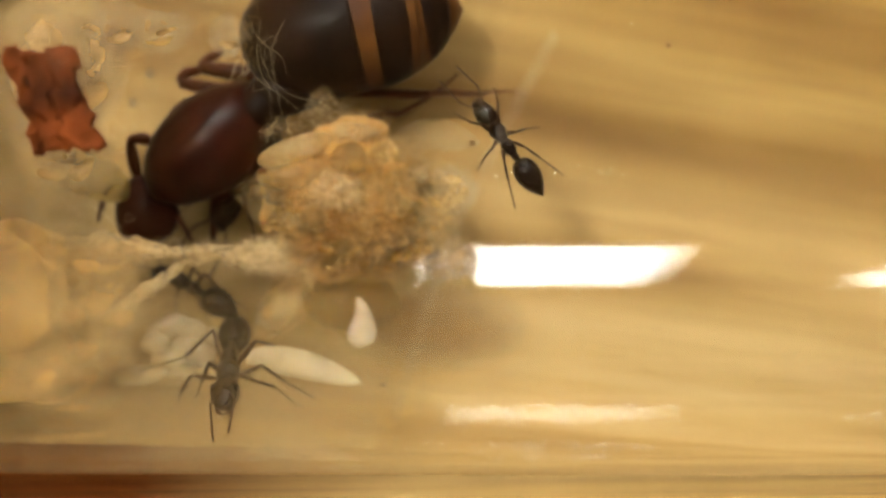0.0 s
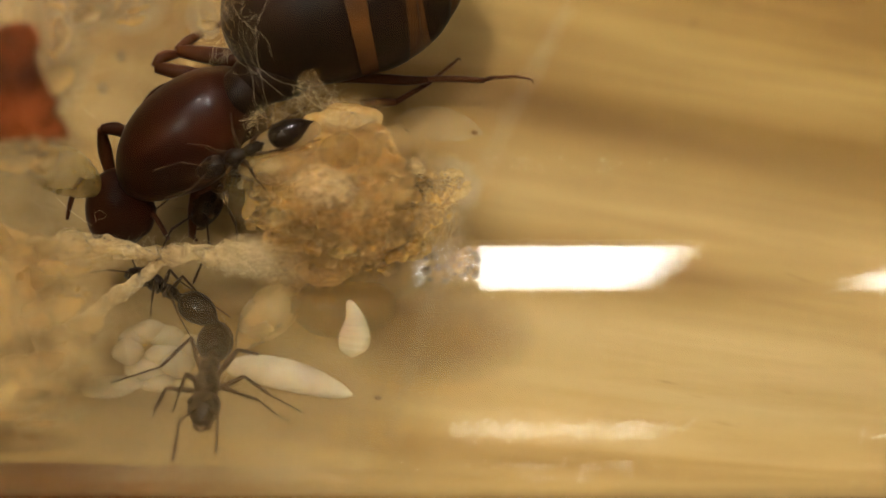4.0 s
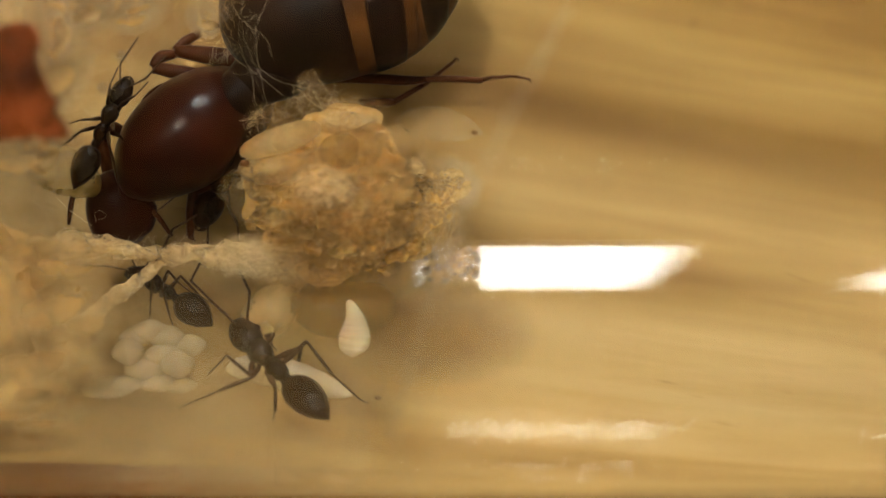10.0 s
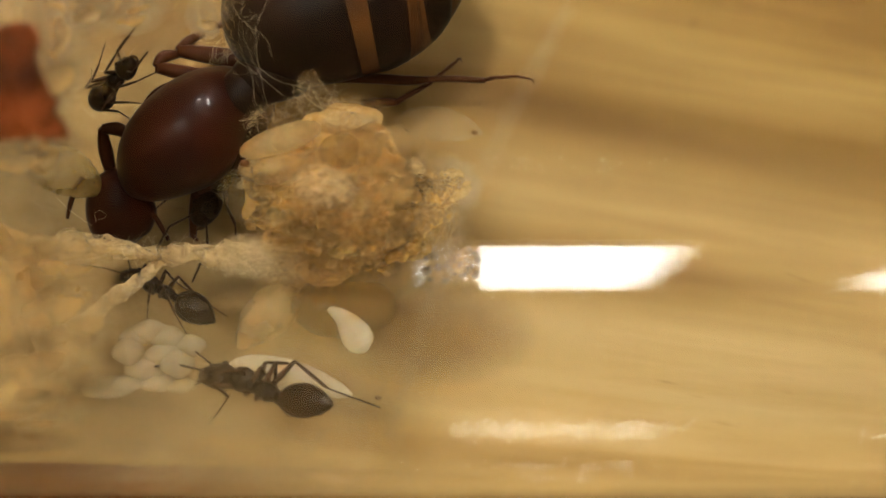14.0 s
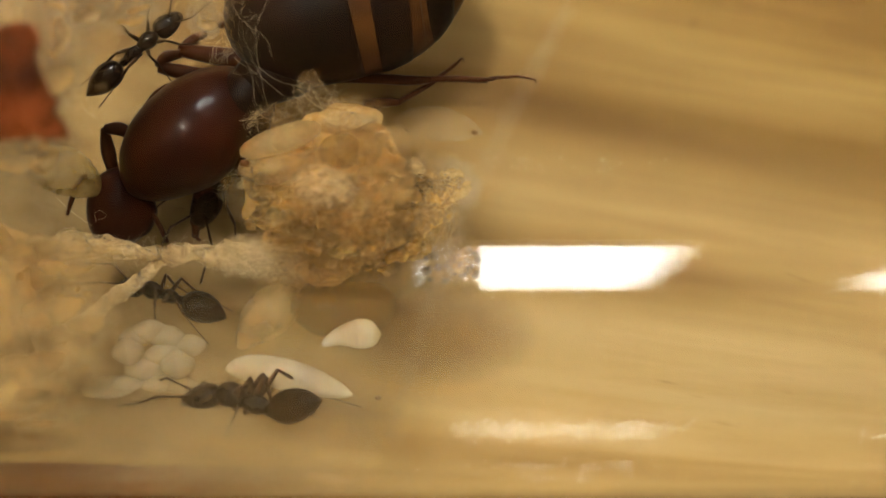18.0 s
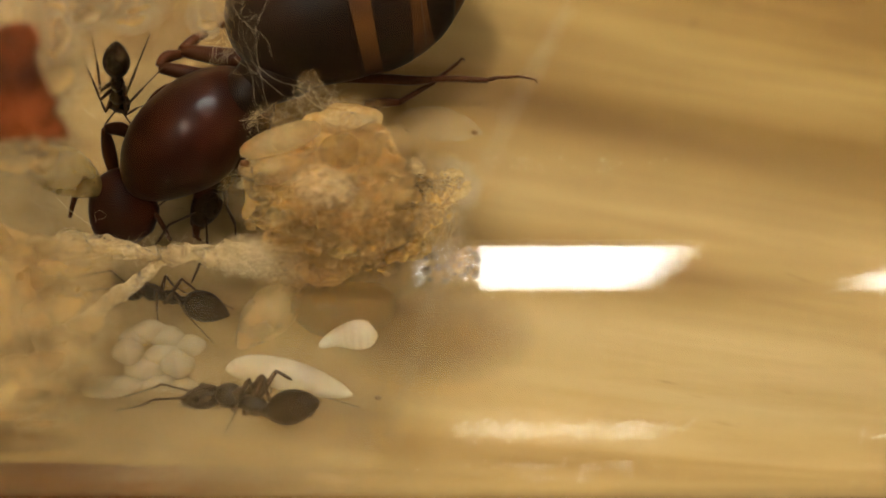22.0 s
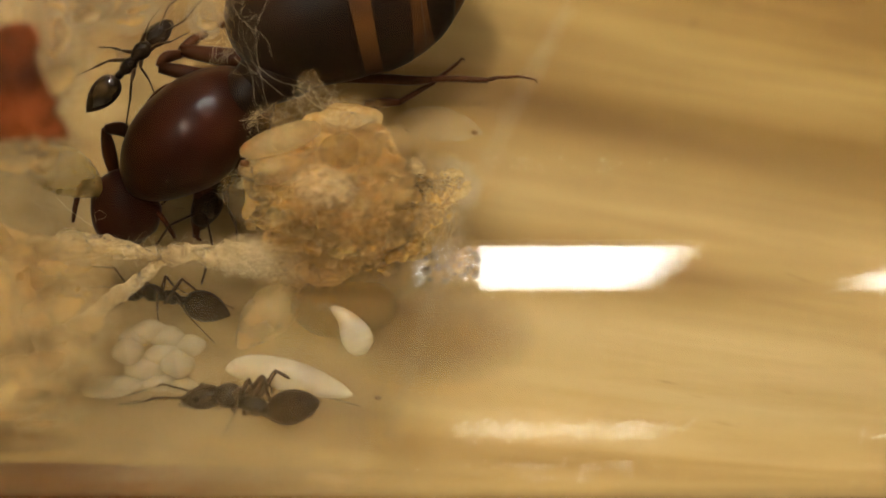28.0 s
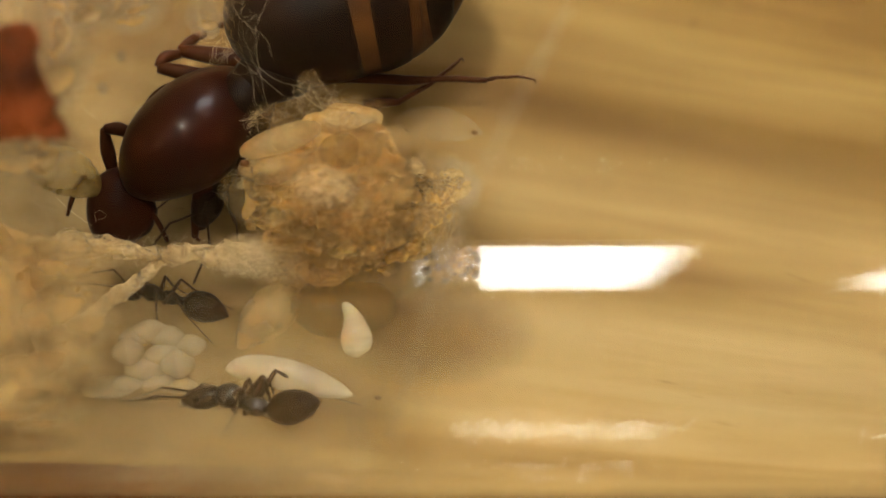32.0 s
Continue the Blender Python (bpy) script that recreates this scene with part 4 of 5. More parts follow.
# ---- cotton and debris ----
def build_cotton():
    plug = tagged(new("cotton_plug"), "damp off-white cotton plug with loose strands", "cotton")
    for i, (c, r, m, d) in enumerate((
            ((-16.79, -2.37, 5.50), (2.8, 3.2, 3.0), COTTON_CORE, 0.45), ((-15.81, -5.09, 6.50), (2.4, 1.4, 1.6), COTTON_CORE, 0.6), ((-15.77, -0.58, 4.50), (2.3, 1.3, 1.4), COTTON_CORE, 0.6))):
        clump("tuft", c, r, m, plug, depth=d, scale=2.6, seed=i + 1, fine=0.08)
    for i, (c, r) in enumerate((
            ((-15.63, -2.34, 6.40), (3.0, 3.6, 2.6)), ((-14.94, -5.06, 7.00), (2.4, 1.3, 1.5)), ((-14.85, -0.58, 5.20), (2.7, 1.2, 1.4)), ((-14.19, 7.08, 11.40), (2.6, 3.4, 2.8)), ((-13.49, 7.57, 10.00), (2.3, 2.6, 2.0)),
            ((-15.60, 2.77, 6.60), (1.5, 2.0, 1.6)), ((-7.17, -0.41, 6.30), (1.4, 0.5, 0.5)))):
        clump("wisp", c, r, PALE_WISP if c[1] > 4 else COTTON_WISP, plug, cap=True, depth=0.8, scale=1.5, seed=i + 61, level=5, fine=0.1)
    for i, (c, r) in enumerate((
            ((-13.54, -1.54, 7.20), (2.6, 2.2, 0.4)), ((-14.09, -3.48, 7.40), (2.8, 2.2, 0.4)), ((-14.45, -4.84, 7.60), (2.6, 1.3, 0.35)), ((-13.04, -0.57, 6.60), (2.4, 1.0, 0.35)), ((-12.43, -2.33, 6.80), (1.6, 1.6, 0.3)), ((-14.97, 0.22, 6.80), (2.0, 1.2, 0.35)),
            ((-12.79, -4.09, 7.00), (1.5, 1.3, 0.3)), ((-14.20, 7.29, 13.20), (2.4, 2.2, 0.4)), ((-12.86, 6.18, 11.00), (1.6, 2.0, 0.3)), ((-13.68, 4.55, 10.00), (1.4, 1.8, 0.3)), ((-14.49, 3.29, 8.50), (1.8, 1.4, 0.3)), ((-10.46, 7.95, 10.00), (1.4, 0.9, 0.3)), ((-13.93, -5.95, 8.40), (2.4, 0.9, 0.3)))):
        clump("tuft", c, r, SOFT_COTTON, plug, cap=True, depth=0.15, scale=1.8, seed=i + 400, level=4, fine=0.05)
    for i, (c, r) in enumerate((((-14.11, 5.81, 13.50), (2.0, 3.4, 1.5)), ((-12.56, 6.94, 13.00), (1.3, 1.9, 1.0)), ((-13.33, 3.38, 11.00), (1.7, 1.3, 0.9)), ((-11.70, 7.95, 12.00), (1.5, 1.0, 0.8)), ((-10.34, 8.23, 11.00), (1.7, 0.6, 0.5)),
                                ((-7.99, 7.93, 9.20), (0.7, 0.9, 0.3)))):
        clump("tuft", c, r, GREY_COTTON, plug, "pale fluffy cotton tuft", cap=True, depth=0.45, scale=1.1, seed=i + 640, level=5, fine=0.2)
    body("plug_core", [(-52, 4.3, 12.8, 10.5), (-50, 4.3, 12.8, 11.4), (-30, 4.3, 12.8, 11.5), (-22, 4.3, 12.8, 11.2), (-19.5, 4.3, 12.8, 9.5), (-18.2, 4.3, 12.8, 5.0)], COTTON_GREY, plug,
         "packed white cotton plug", 40, 40, lumps=0.5, lump_scale=2.0)
    for i, (c, r) in enumerate((((-13.77, -1.91, 8.20), (0.2, 0.2, 0.15)), ((-14.43, -3.16, 8.20), (0.18, 0.2, 0.15)), ((-12.51, -4.45, 7.60), (0.4, 0.6, 0.3)), ((-13.10, -5.67, 8.20), (1.5, 0.6, 0.3)), ((-14.19, -6.84, 9.20), (2.2, 0.8, 0.3)), ((-12.02, -4.84, 7.60), (0.8, 0.5, 0.3)), ((-12.40, -3.30, 7.00), (0.4, 0.5, 0.3)),
                                ((-10.87, 6.61, 9.00), (0.22, 0.25, 0.2)), ((-11.58, 5.53, 8.00), (0.2, 0.25, 0.2)))):
        clump("stain", c, r, STAIN, plug, "brown stained spot", cap=True, depth=0.15, scale=0.5, seed=i + 170, level=3)
    body("strand", [(-14.29, -0.18, 6.20) + (0.5,), (-12.09, 0.02, 6.40) + (0.45,), (-10.50, -0.18, 6.50) + (0.3,), (-8.93, -0.24, 6.50) + (0.32,), (-7.56, -0.28, 6.40) + (0.5,), (-6.20, -0.57, 6.20) + (0.3,), (-5.62, -0.77, 6.00) + (0.1,)],
         STRAND, plug, "twisted white cotton strand", 14, 40, 0.1, 0.6, 3, lumps=0.25, lump_scale=0.6)
    body("strand", [(-13.50, 0.10, 6.20) + (0.25,), (-11.71, -0.08, 6.30) + (0.2,), (-10.32, -0.22, 6.40) + (0.12,), (-8.94, -0.30, 6.40) + (0.14,), (-7.37, -0.34, 6.30) + (0.25,), (-6.01, -0.61, 6.10) + (0.1,)],
         STRAND, plug, "twisted white cotton strand", 10, 40, 0.1, 0.7, 5, lumps=0.2, lump_scale=0.5)
    body("strand", [(-9.55, -0.49, 6.20) + (0.12,), (-10.14, -0.87, 6.20) + (0.22,), (-11.13, -1.66, 6.20) + (0.3,), (-12.50, -2.70, 6.30) + (0.35,), (-14.06, -3.52, 6.40) + (0.5,)],
         STRAND, plug, "twisted white cotton strand", 14, 40, 0.1, 0.6, 4, lumps=0.2, lump_scale=0.5)
    return plug


def build_debris():
    pile = tagged(new("debris_pile"), "heap of stained tan cotton and husk fragments", "debris")
    for i, (c, r, d) in enumerate((
            ((-3.73, 2.05, 3.80), (2.5, 2.5, 2.2), 0.6), ((-5.71, 2.03, 4.60), (1.4, 1.6, 1.4), 0.4), ((-4.33, 0.02, 4.00), (2.0, 1.3, 1.5), 0.5),
            ((-3.49, 4.53, 4.80), (1.4, 0.55, 1.0), 0.3), ((-4.19, 2.18, 6.80), (0.9, 0.6, 0.5), 0.3))):
        clump("lump", c, r, DEBRIS, pile, depth=d * 0.7, scale=1.2, seed=i + 20, level=5, fine=0.08)
    for i, (c, r) in enumerate((
            ((-3.28, 2.22, 5.00), (3.6, 3.2, 3.0)), ((-3.66, 2.01, 5.60), (3.2, 2.7, 2.7)), ((-1.85, 3.37, 6.40), (1.4, 1.0, 0.8)), ((-1.59, 1.12, 4.60), (1.6, 2.1, 2.0)),
            ((-4.45, -0.18, 5.60), (2.3, 1.2, 1.2)), ((-3.43, 4.76, 6.20), (1.7, 0.6, 0.9)), ((-5.81, 4.47, 6.00), (0.9, 0.5, 0.7)), ((-4.58, 5.54, 6.90), (0.45, 0.4, 0.4)), ((-2.63, 0.81, 6.60), (1.6, 1.0, 0.8)))):
        clump("wisp", c, r, DEBRIS_WISP, pile, cap=True, depth=0.4, scale=1.0, seed=i + 80, level=5, fine=0.06)
    for i, (c, r) in enumerate((((-4.68, 1.00, 6.90), (0.8, 0.45, 0.25)), ((-1.65, 3.86, 6.40), (0.7, 0.5, 0.25)), ((-0.87, 2.20, 5.80), (0.4, 0.5, 0.2)), ((-6.49, 2.39, 6.20), (0.6, 0.7, 0.4)))):
        clump("husk", c, r, GHOST, pile, depth=0.2, scale=0.6, seed=i + 140, level=4, fine=0.05)
    for i, (c, r, m) in enumerate((
            ((-4.05, 2.15, 7.90), (1.05, 0.75, 0.45), CREAM), ((-4.43, 2.49, 8.00), (0.7, 0.45, 0.4), CREAM), ((-3.57, 1.76, 7.80), (0.7, 0.6, 0.4), CREAM), ((-3.30, 4.35, 7.20), (1.1, 0.4, 0.35), CREAM), ((-2.43, 4.03, 6.90), (0.7, 0.5, 0.35), TAN),
            ((-0.90, 2.77, 6.60), (0.4, 0.4, 0.25), CREAM), ((-1.84, 2.17, 7.00), (1.1, 0.9, 0.35), TAN), ((-0.48, 1.21, 5.60), (1.3, 1.2, 0.3), TAN), ((0.32, 2.22, 5.20), (1.0, 1.0, 0.25), CREAM), ((-2.83, 0.22, 6.60), (1.4, 0.8, 0.3), TAN),
            ((-5.20, 0.02, 6.40), (1.2, 0.7, 0.3), AMBER), ((-5.76, 0.80, 6.80), (0.8, 0.6, 0.3), AMBER), ((-4.44, -0.77, 5.80), (1.5, 0.7, 0.3), AMBER), ((-2.67, -0.98, 5.20), (1.6, 0.7, 0.3), AMBER), ((-1.28, -0.18, 5.20), (1.1, 0.8, 0.25), AMBER),
            ((-6.77, -0.28, 6.50), (1.2, 0.6, 0.35), PALE_WISP), ((-6.20, -0.73, 6.20), (1.1, 0.5, 0.3), PALE_WISP), ((-5.60, -0.37, 6.30), (0.8, 0.5, 0.3), CREAM))):
        clump("fluff", c, r, m, pile, cap=True, depth=0.25, scale=0.5, seed=i + 220, level=5, fine=0.25)
    # crumbs over the dome: cream at the crown, amber at the damp foot, tan elsewhere
    rng = random.Random(9)
    for i in range(230):
        a, d = rng.uniform(0, 6.28), rng.random() ** 0.6
        x, y = -3.5 + 3.6 * d * math.cos(a), 1.5 + 2.7 * d * math.sin(a)
        z = 4.3 + 2.9 * math.sqrt(max(0.0, 1 - d * d)) + rng.uniform(-0.15, 0.25)
        pick = rng.random()
        m = CRUMB_CREAM if pick < 0.34 and y > 1.0 else CRUMB_AMBER if pick > 0.62 and y < 1.6 else CRUMB_TAN
        r = 0.07 + 0.25 * rng.random() ** 2.2
        if x > -0.9 and pick < 0.6:
            r *= 0.5
        clump("crumb", (x, y, z), (r * rng.uniform(0.7, 1.7), r * rng.uniform(0.8, 1.2), r * 0.7), m, pile, depth=r * 0.75, scale=r * 1.1, seed=i + 300, level=3, fine=0.35)
    return pile


def build_bits():
    bm = bmesh.new()
    bmesh.ops.create_grid(bm, x_segments=16, y_segments=24, size=1.0)
    for v in bm.verts:
        q = Vector((v.co.x * 2, v.co.y * 2, 3.0))
        e = 0.38 * noise.noise(q * 1.9)
        x, y = v.co.x * 1.15 - v.co.y * 0.5 + e, v.co.y * 1.65 + 0.4 * noise.noise(q * 2.1 + Vector((5, 0, 0)))
        v.co = Vector((x, y, 0.35 * (1 - v.co.x ** 2) + 0.18 * noise.noise(q))) * MM
    bmesh.ops.solidify(bm, geom=bm.faces[:], thickness=0.25 * MM)
    me = bpy.data.meshes.new("shell_fragment")
    bm.to_mesh(me)
    bm.free()
    me.materials.append(RUST)
    me.shade_smooth()
    shell = tagged(new("shell_fragment", me), "rust-brown shell fragment stuck in the cotton", "fragment")
    shell.location = Vector((-12.73, 4.85, 20.00)) * MM
    for p, r in (((7.35, 6.63, 20.20), 0.06), ((-2.28, -6.04, 5.00), 0.1), ((1.10, 4.03, 6.60), 0.085), ((-6.81, 2.92, 7.36), 0.13)):
        tagged(clump("speck", p, (r * 1.3, r, r * 0.7), CRUMB, depth=r * 0.3, scale=r, seed=50, level=2), "tiny dark brown speck of dirt", "speck", group="specks")


def build_threads():
    tagged(fibres("cotton_fibres", [
        ((-14.16, 6.97, 10.50), (2.6, 2.9, 3.2), 160, 4.0, 0.5), ((-15.62, -2.34, 6.50), (2.8, 3.8, 2.6), 70, 4.0, 0.5), ((-14.71, -5.05, 7.20), (2.4, 1.3, 1.6), 25, 3.0, 0.5),
        ((-10.50, -0.16, 6.50), (4.2, 0.40, 0.5), 60, 3.0, 0.4), ((-6.75, -0.33, 6.70), (1.3, 0.6, 0.35), 900, 1.3, 1.2), ((-5.79, -0.77, 6.40), (1.1, 0.4, 0.3), 160, 1.3, 1.2), ((-11.31, -1.75, 6.30), (1.6, 0.9, 0.4), 20, 2.5, 0.6),
        ((-4.03, 2.14, 8.30), (1.0, 0.75, 0.3), 900, 0.8, 2.0), ((-3.35, 4.40, 7.50), (1.1, 0.4, 0.3), 180, 1.0, 1.6), ((-0.90, 2.76, 6.90), (0.35, 0.35, 0.2), 120, 0.7, 2.4), ((-2.61, 1.97, 7.40), (1.6, 1.6, 0.5), 90, 1.6, 1.4), ((-0.47, 1.60, 6.00), (1.3, 1.6, 0.6), 130, 1.8, 1.2)],
        FIBRE_WHITE, 0.0022, 1, points=14), "loose off-white cotton fibres", "fibres", kind="stuff")
    tagged(fibres("curled_threads", [
        ((-4.58, 5.46, 7.60), (0.42, 0.5, 0.3), 13, 2.4, 3.0), ((-6.11, 4.60, 7.40), (0.8, 0.35, 0.25), 9, 2.4, 1.4), ((-5.13, 4.88, 7.50), (0.9, 0.35, 0.25), 8, 2.4, 1.4), ((-3.78, 5.08, 7.40), (0.9, 0.45, 0.3), 9, 2.2, 1.6), ((-6.60, 4.21, 7.40), (0.3, 0.5, 0.2), 8, 2.0, 1.4),
        ((-2.88, 1.18, 7.90), (0.5, 0.35, 0.15), 14, 1.4, 2.2), ((-2.02, 3.91, 7.40), (0.25, 0.6, 0.15), 4, 2.2, 1.4), ((-2.02, 2.94, 7.40), (0.5, 0.3, 0.15), 6, 1.4, 1.8), ((-6.41, 6.74, 8.60), (0.5, 1.9, 0.2), 5, 5.0, 0.8), ((-7.41, 7.16, 8.20), (0.5, 1.2, 0.4), 5, 3.0, 1.0), ((-8.16, 8.10, 8.40), (0.8, 0.7, 0.4), 6, 3.0, 1.0)],
        FIBRE_WHITE, 0.0034, 7, points=24), "curled pale cotton threads caught round the queen", "threads", kind="stuff")
    tagged(fibres("stained_fibres", [
        ((-3.60, 1.88, 6.90), (3.0, 2.6, 1.2), 420, 2.0, 1.2), ((-4.03, 4.76, 6.20), (1.8, 0.7, 1.0), 60, 2.0, 1.2), ((-0.98, 1.02, 4.60), (1.6, 2.3, 1.8), 260, 2.4, 0.9), ((0.43, -0.60, 2.60), (1.1, 0.8, 0.4), 100, 1.6, 1.2),
        ((-7.65, 7.82, 7.20), (0.6, 1.5, 0.5), 16, 2.6, 0.4), ((-8.88, 8.53, 7.00), (1.4, 0.4, 0.5), 10, 2.2, 0.4), ((-4.44, -0.48, 5.80), (2.2, 0.9, 0.9), 340, 2.2, 1.2)],
        FIBRE_TAN, 0.003, 2, points=11), "tangled tan stained fibres", "fibres", kind="stuff")


def build_loops():
    """Single threads that lie over the queen; one loop stands in for a highlight on her head."""
    for rows in (
            [(-6.76, 8.58, 8.60), (-6.90, 7.31, 8.70), (-6.67, 6.34, 8.30), (-6.10, 5.81, 7.60), (-5.44, 5.25, 7.20)],
            [(-5.86, 8.60, 8.80), (-6.36, 7.30, 8.80), (-6.18, 5.65, 7.60), (-6.06, 4.99, 7.00)],
            [(-6.52, 6.42, 8.20), (-5.67, 5.81, 7.60), (-4.75, 5.55, 7.40), (-4.25, 5.37, 7.20)],
            [(-7.20, 8.64, 8.40), (-6.87, 7.88, 8.70), (-6.01, 7.18, 8.80), (-5.81, 6.56, 8.40)],
            [(-6.87, 6.81, 8.20), (-7.11, 6.55, 7.60), (-6.58, 6.05, 7.40), (-6.49, 5.10, 7.00)],
            # white loop that draws a highlight on the queen's head
            [(-12.29, 0.86, 4.60), (-12.32, 1.18, 4.70), (-12.16, 1.30, 4.70), (-11.94, 1.18, 4.70), (-11.98, 1.02, 4.70), (-12.29, 0.98, 4.60)],
            [(-13.64, 1.78, 5.00), (-13.17, 1.34, 5.20), (-12.69, 0.98, 5.20), (-12.36, 0.74, 5.00)]):
        tagged(body("thread", [(*p, 0.0032) for p in rows], FIBRE_WHITE, sides=6, steps=30), "pale cotton thread over the queen; the head loop is a painted highlight", "thread", group="loose threads")


build_room()
build_tube()
queen, queen_head = build_queen()
wriggler = build_brood()
build_cotton()
build_debris()
build_glass_marks()
build_bits()
build_loops()
GLASS_ANT = worker_ant("black worker ant standing on the curved glass", 1.16)
STRAND_ANT = worker_ant("black worker ant feeding under a cotton strand", 0.8, 1.28)
ROAMER = worker_ant("black worker ant roaming over debris and queen", 0.8, 1.08)
TUCKED_ANT = worker_ant("dark worker ant tucked beneath the queen", 1.1)
build_threads()


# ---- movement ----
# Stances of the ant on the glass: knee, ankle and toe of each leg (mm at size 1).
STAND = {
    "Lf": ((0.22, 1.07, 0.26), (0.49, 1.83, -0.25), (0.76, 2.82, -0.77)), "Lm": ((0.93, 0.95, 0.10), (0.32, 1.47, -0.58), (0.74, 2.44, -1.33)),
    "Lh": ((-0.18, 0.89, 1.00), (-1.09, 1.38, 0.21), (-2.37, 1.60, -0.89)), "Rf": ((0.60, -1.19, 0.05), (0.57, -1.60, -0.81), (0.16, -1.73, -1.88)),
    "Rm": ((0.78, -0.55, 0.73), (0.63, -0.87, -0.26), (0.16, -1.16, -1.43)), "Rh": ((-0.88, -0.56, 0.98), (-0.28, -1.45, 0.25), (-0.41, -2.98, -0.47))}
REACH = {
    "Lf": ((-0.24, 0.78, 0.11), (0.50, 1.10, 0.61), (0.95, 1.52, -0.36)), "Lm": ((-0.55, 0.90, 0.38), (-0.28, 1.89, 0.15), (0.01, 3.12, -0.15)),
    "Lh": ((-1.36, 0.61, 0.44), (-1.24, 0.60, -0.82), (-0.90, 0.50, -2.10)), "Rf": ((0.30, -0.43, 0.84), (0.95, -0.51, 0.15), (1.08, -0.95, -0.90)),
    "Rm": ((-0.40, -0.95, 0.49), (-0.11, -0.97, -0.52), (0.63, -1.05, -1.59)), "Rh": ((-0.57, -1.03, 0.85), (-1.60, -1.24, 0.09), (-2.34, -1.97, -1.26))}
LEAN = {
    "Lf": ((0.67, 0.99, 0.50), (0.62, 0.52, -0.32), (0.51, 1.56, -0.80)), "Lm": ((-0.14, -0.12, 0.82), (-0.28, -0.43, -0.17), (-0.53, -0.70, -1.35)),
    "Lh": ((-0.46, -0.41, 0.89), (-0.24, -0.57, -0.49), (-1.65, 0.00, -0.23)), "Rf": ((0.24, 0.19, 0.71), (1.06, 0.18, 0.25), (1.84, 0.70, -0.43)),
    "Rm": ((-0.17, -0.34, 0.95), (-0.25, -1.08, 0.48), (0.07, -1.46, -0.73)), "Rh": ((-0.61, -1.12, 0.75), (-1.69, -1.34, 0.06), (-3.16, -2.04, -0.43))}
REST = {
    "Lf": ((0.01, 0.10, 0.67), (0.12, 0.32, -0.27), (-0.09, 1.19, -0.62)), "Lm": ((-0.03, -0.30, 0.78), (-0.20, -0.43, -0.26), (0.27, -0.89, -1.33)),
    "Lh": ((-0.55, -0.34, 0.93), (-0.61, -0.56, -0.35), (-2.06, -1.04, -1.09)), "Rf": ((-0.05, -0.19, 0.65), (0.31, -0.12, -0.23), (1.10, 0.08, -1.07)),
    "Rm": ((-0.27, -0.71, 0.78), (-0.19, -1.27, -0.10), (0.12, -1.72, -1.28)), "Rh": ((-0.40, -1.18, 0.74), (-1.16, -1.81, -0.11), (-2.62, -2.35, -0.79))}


def between(a, b, u):
    return {k: tuple(tuple(p[i] * (1 - u) + q[i] * u for i in range(3)) for p, q in zip(a[k], b[k])) for k in LEG_KEYS}


def key_legs(rig, size, rows):
    """rows: seconds, stance, degrees by which the legs swing to and fro."""
    for i, k in enumerate(LEG_KEYS):
        sign = 1 if i % 2 else -1
        keyed = [(t, leg_pose(k, st[k], size, sign * sw)) for t, st, sw in rows]
        for n, piece in enumerate(rig[3][k]):
            walk(piece, [(t, m[n]) for t, m in keyed])


def stepping(st, spans, end=32.0, reach=15, beat=9.0):
    rows = [(0.0, st, 0.0)]
    for a, b in spans:
        n = max(2, int((b - a) / 0.2))
        rows += [(round(a + (b - a) * k / n, 2), st, reach * math.sin((a + (b - a) * k / n) * beat) if 0 < k < n else 0.0) for k in range(1 if a == 0 else 0, n + 1)]
    return rows + [(end + 0.5, st, 0.0)]


def key_feelers(rig, size, sway, wide=0.5, calm=1.0):
    for s, scape, tip in rig[4]:
        poses = [(t * 0.8, feeler_pose(s, size, 16 * calm * sway.uniform(-1, 1), 12 * calm * sway.uniform(-1, 1), wide)) for t in range(0, 41)]
        walk(scape, [(t, m[0]) for t, m in poses])
        walk(tip, [(t, m[1]) for t, m in poses])


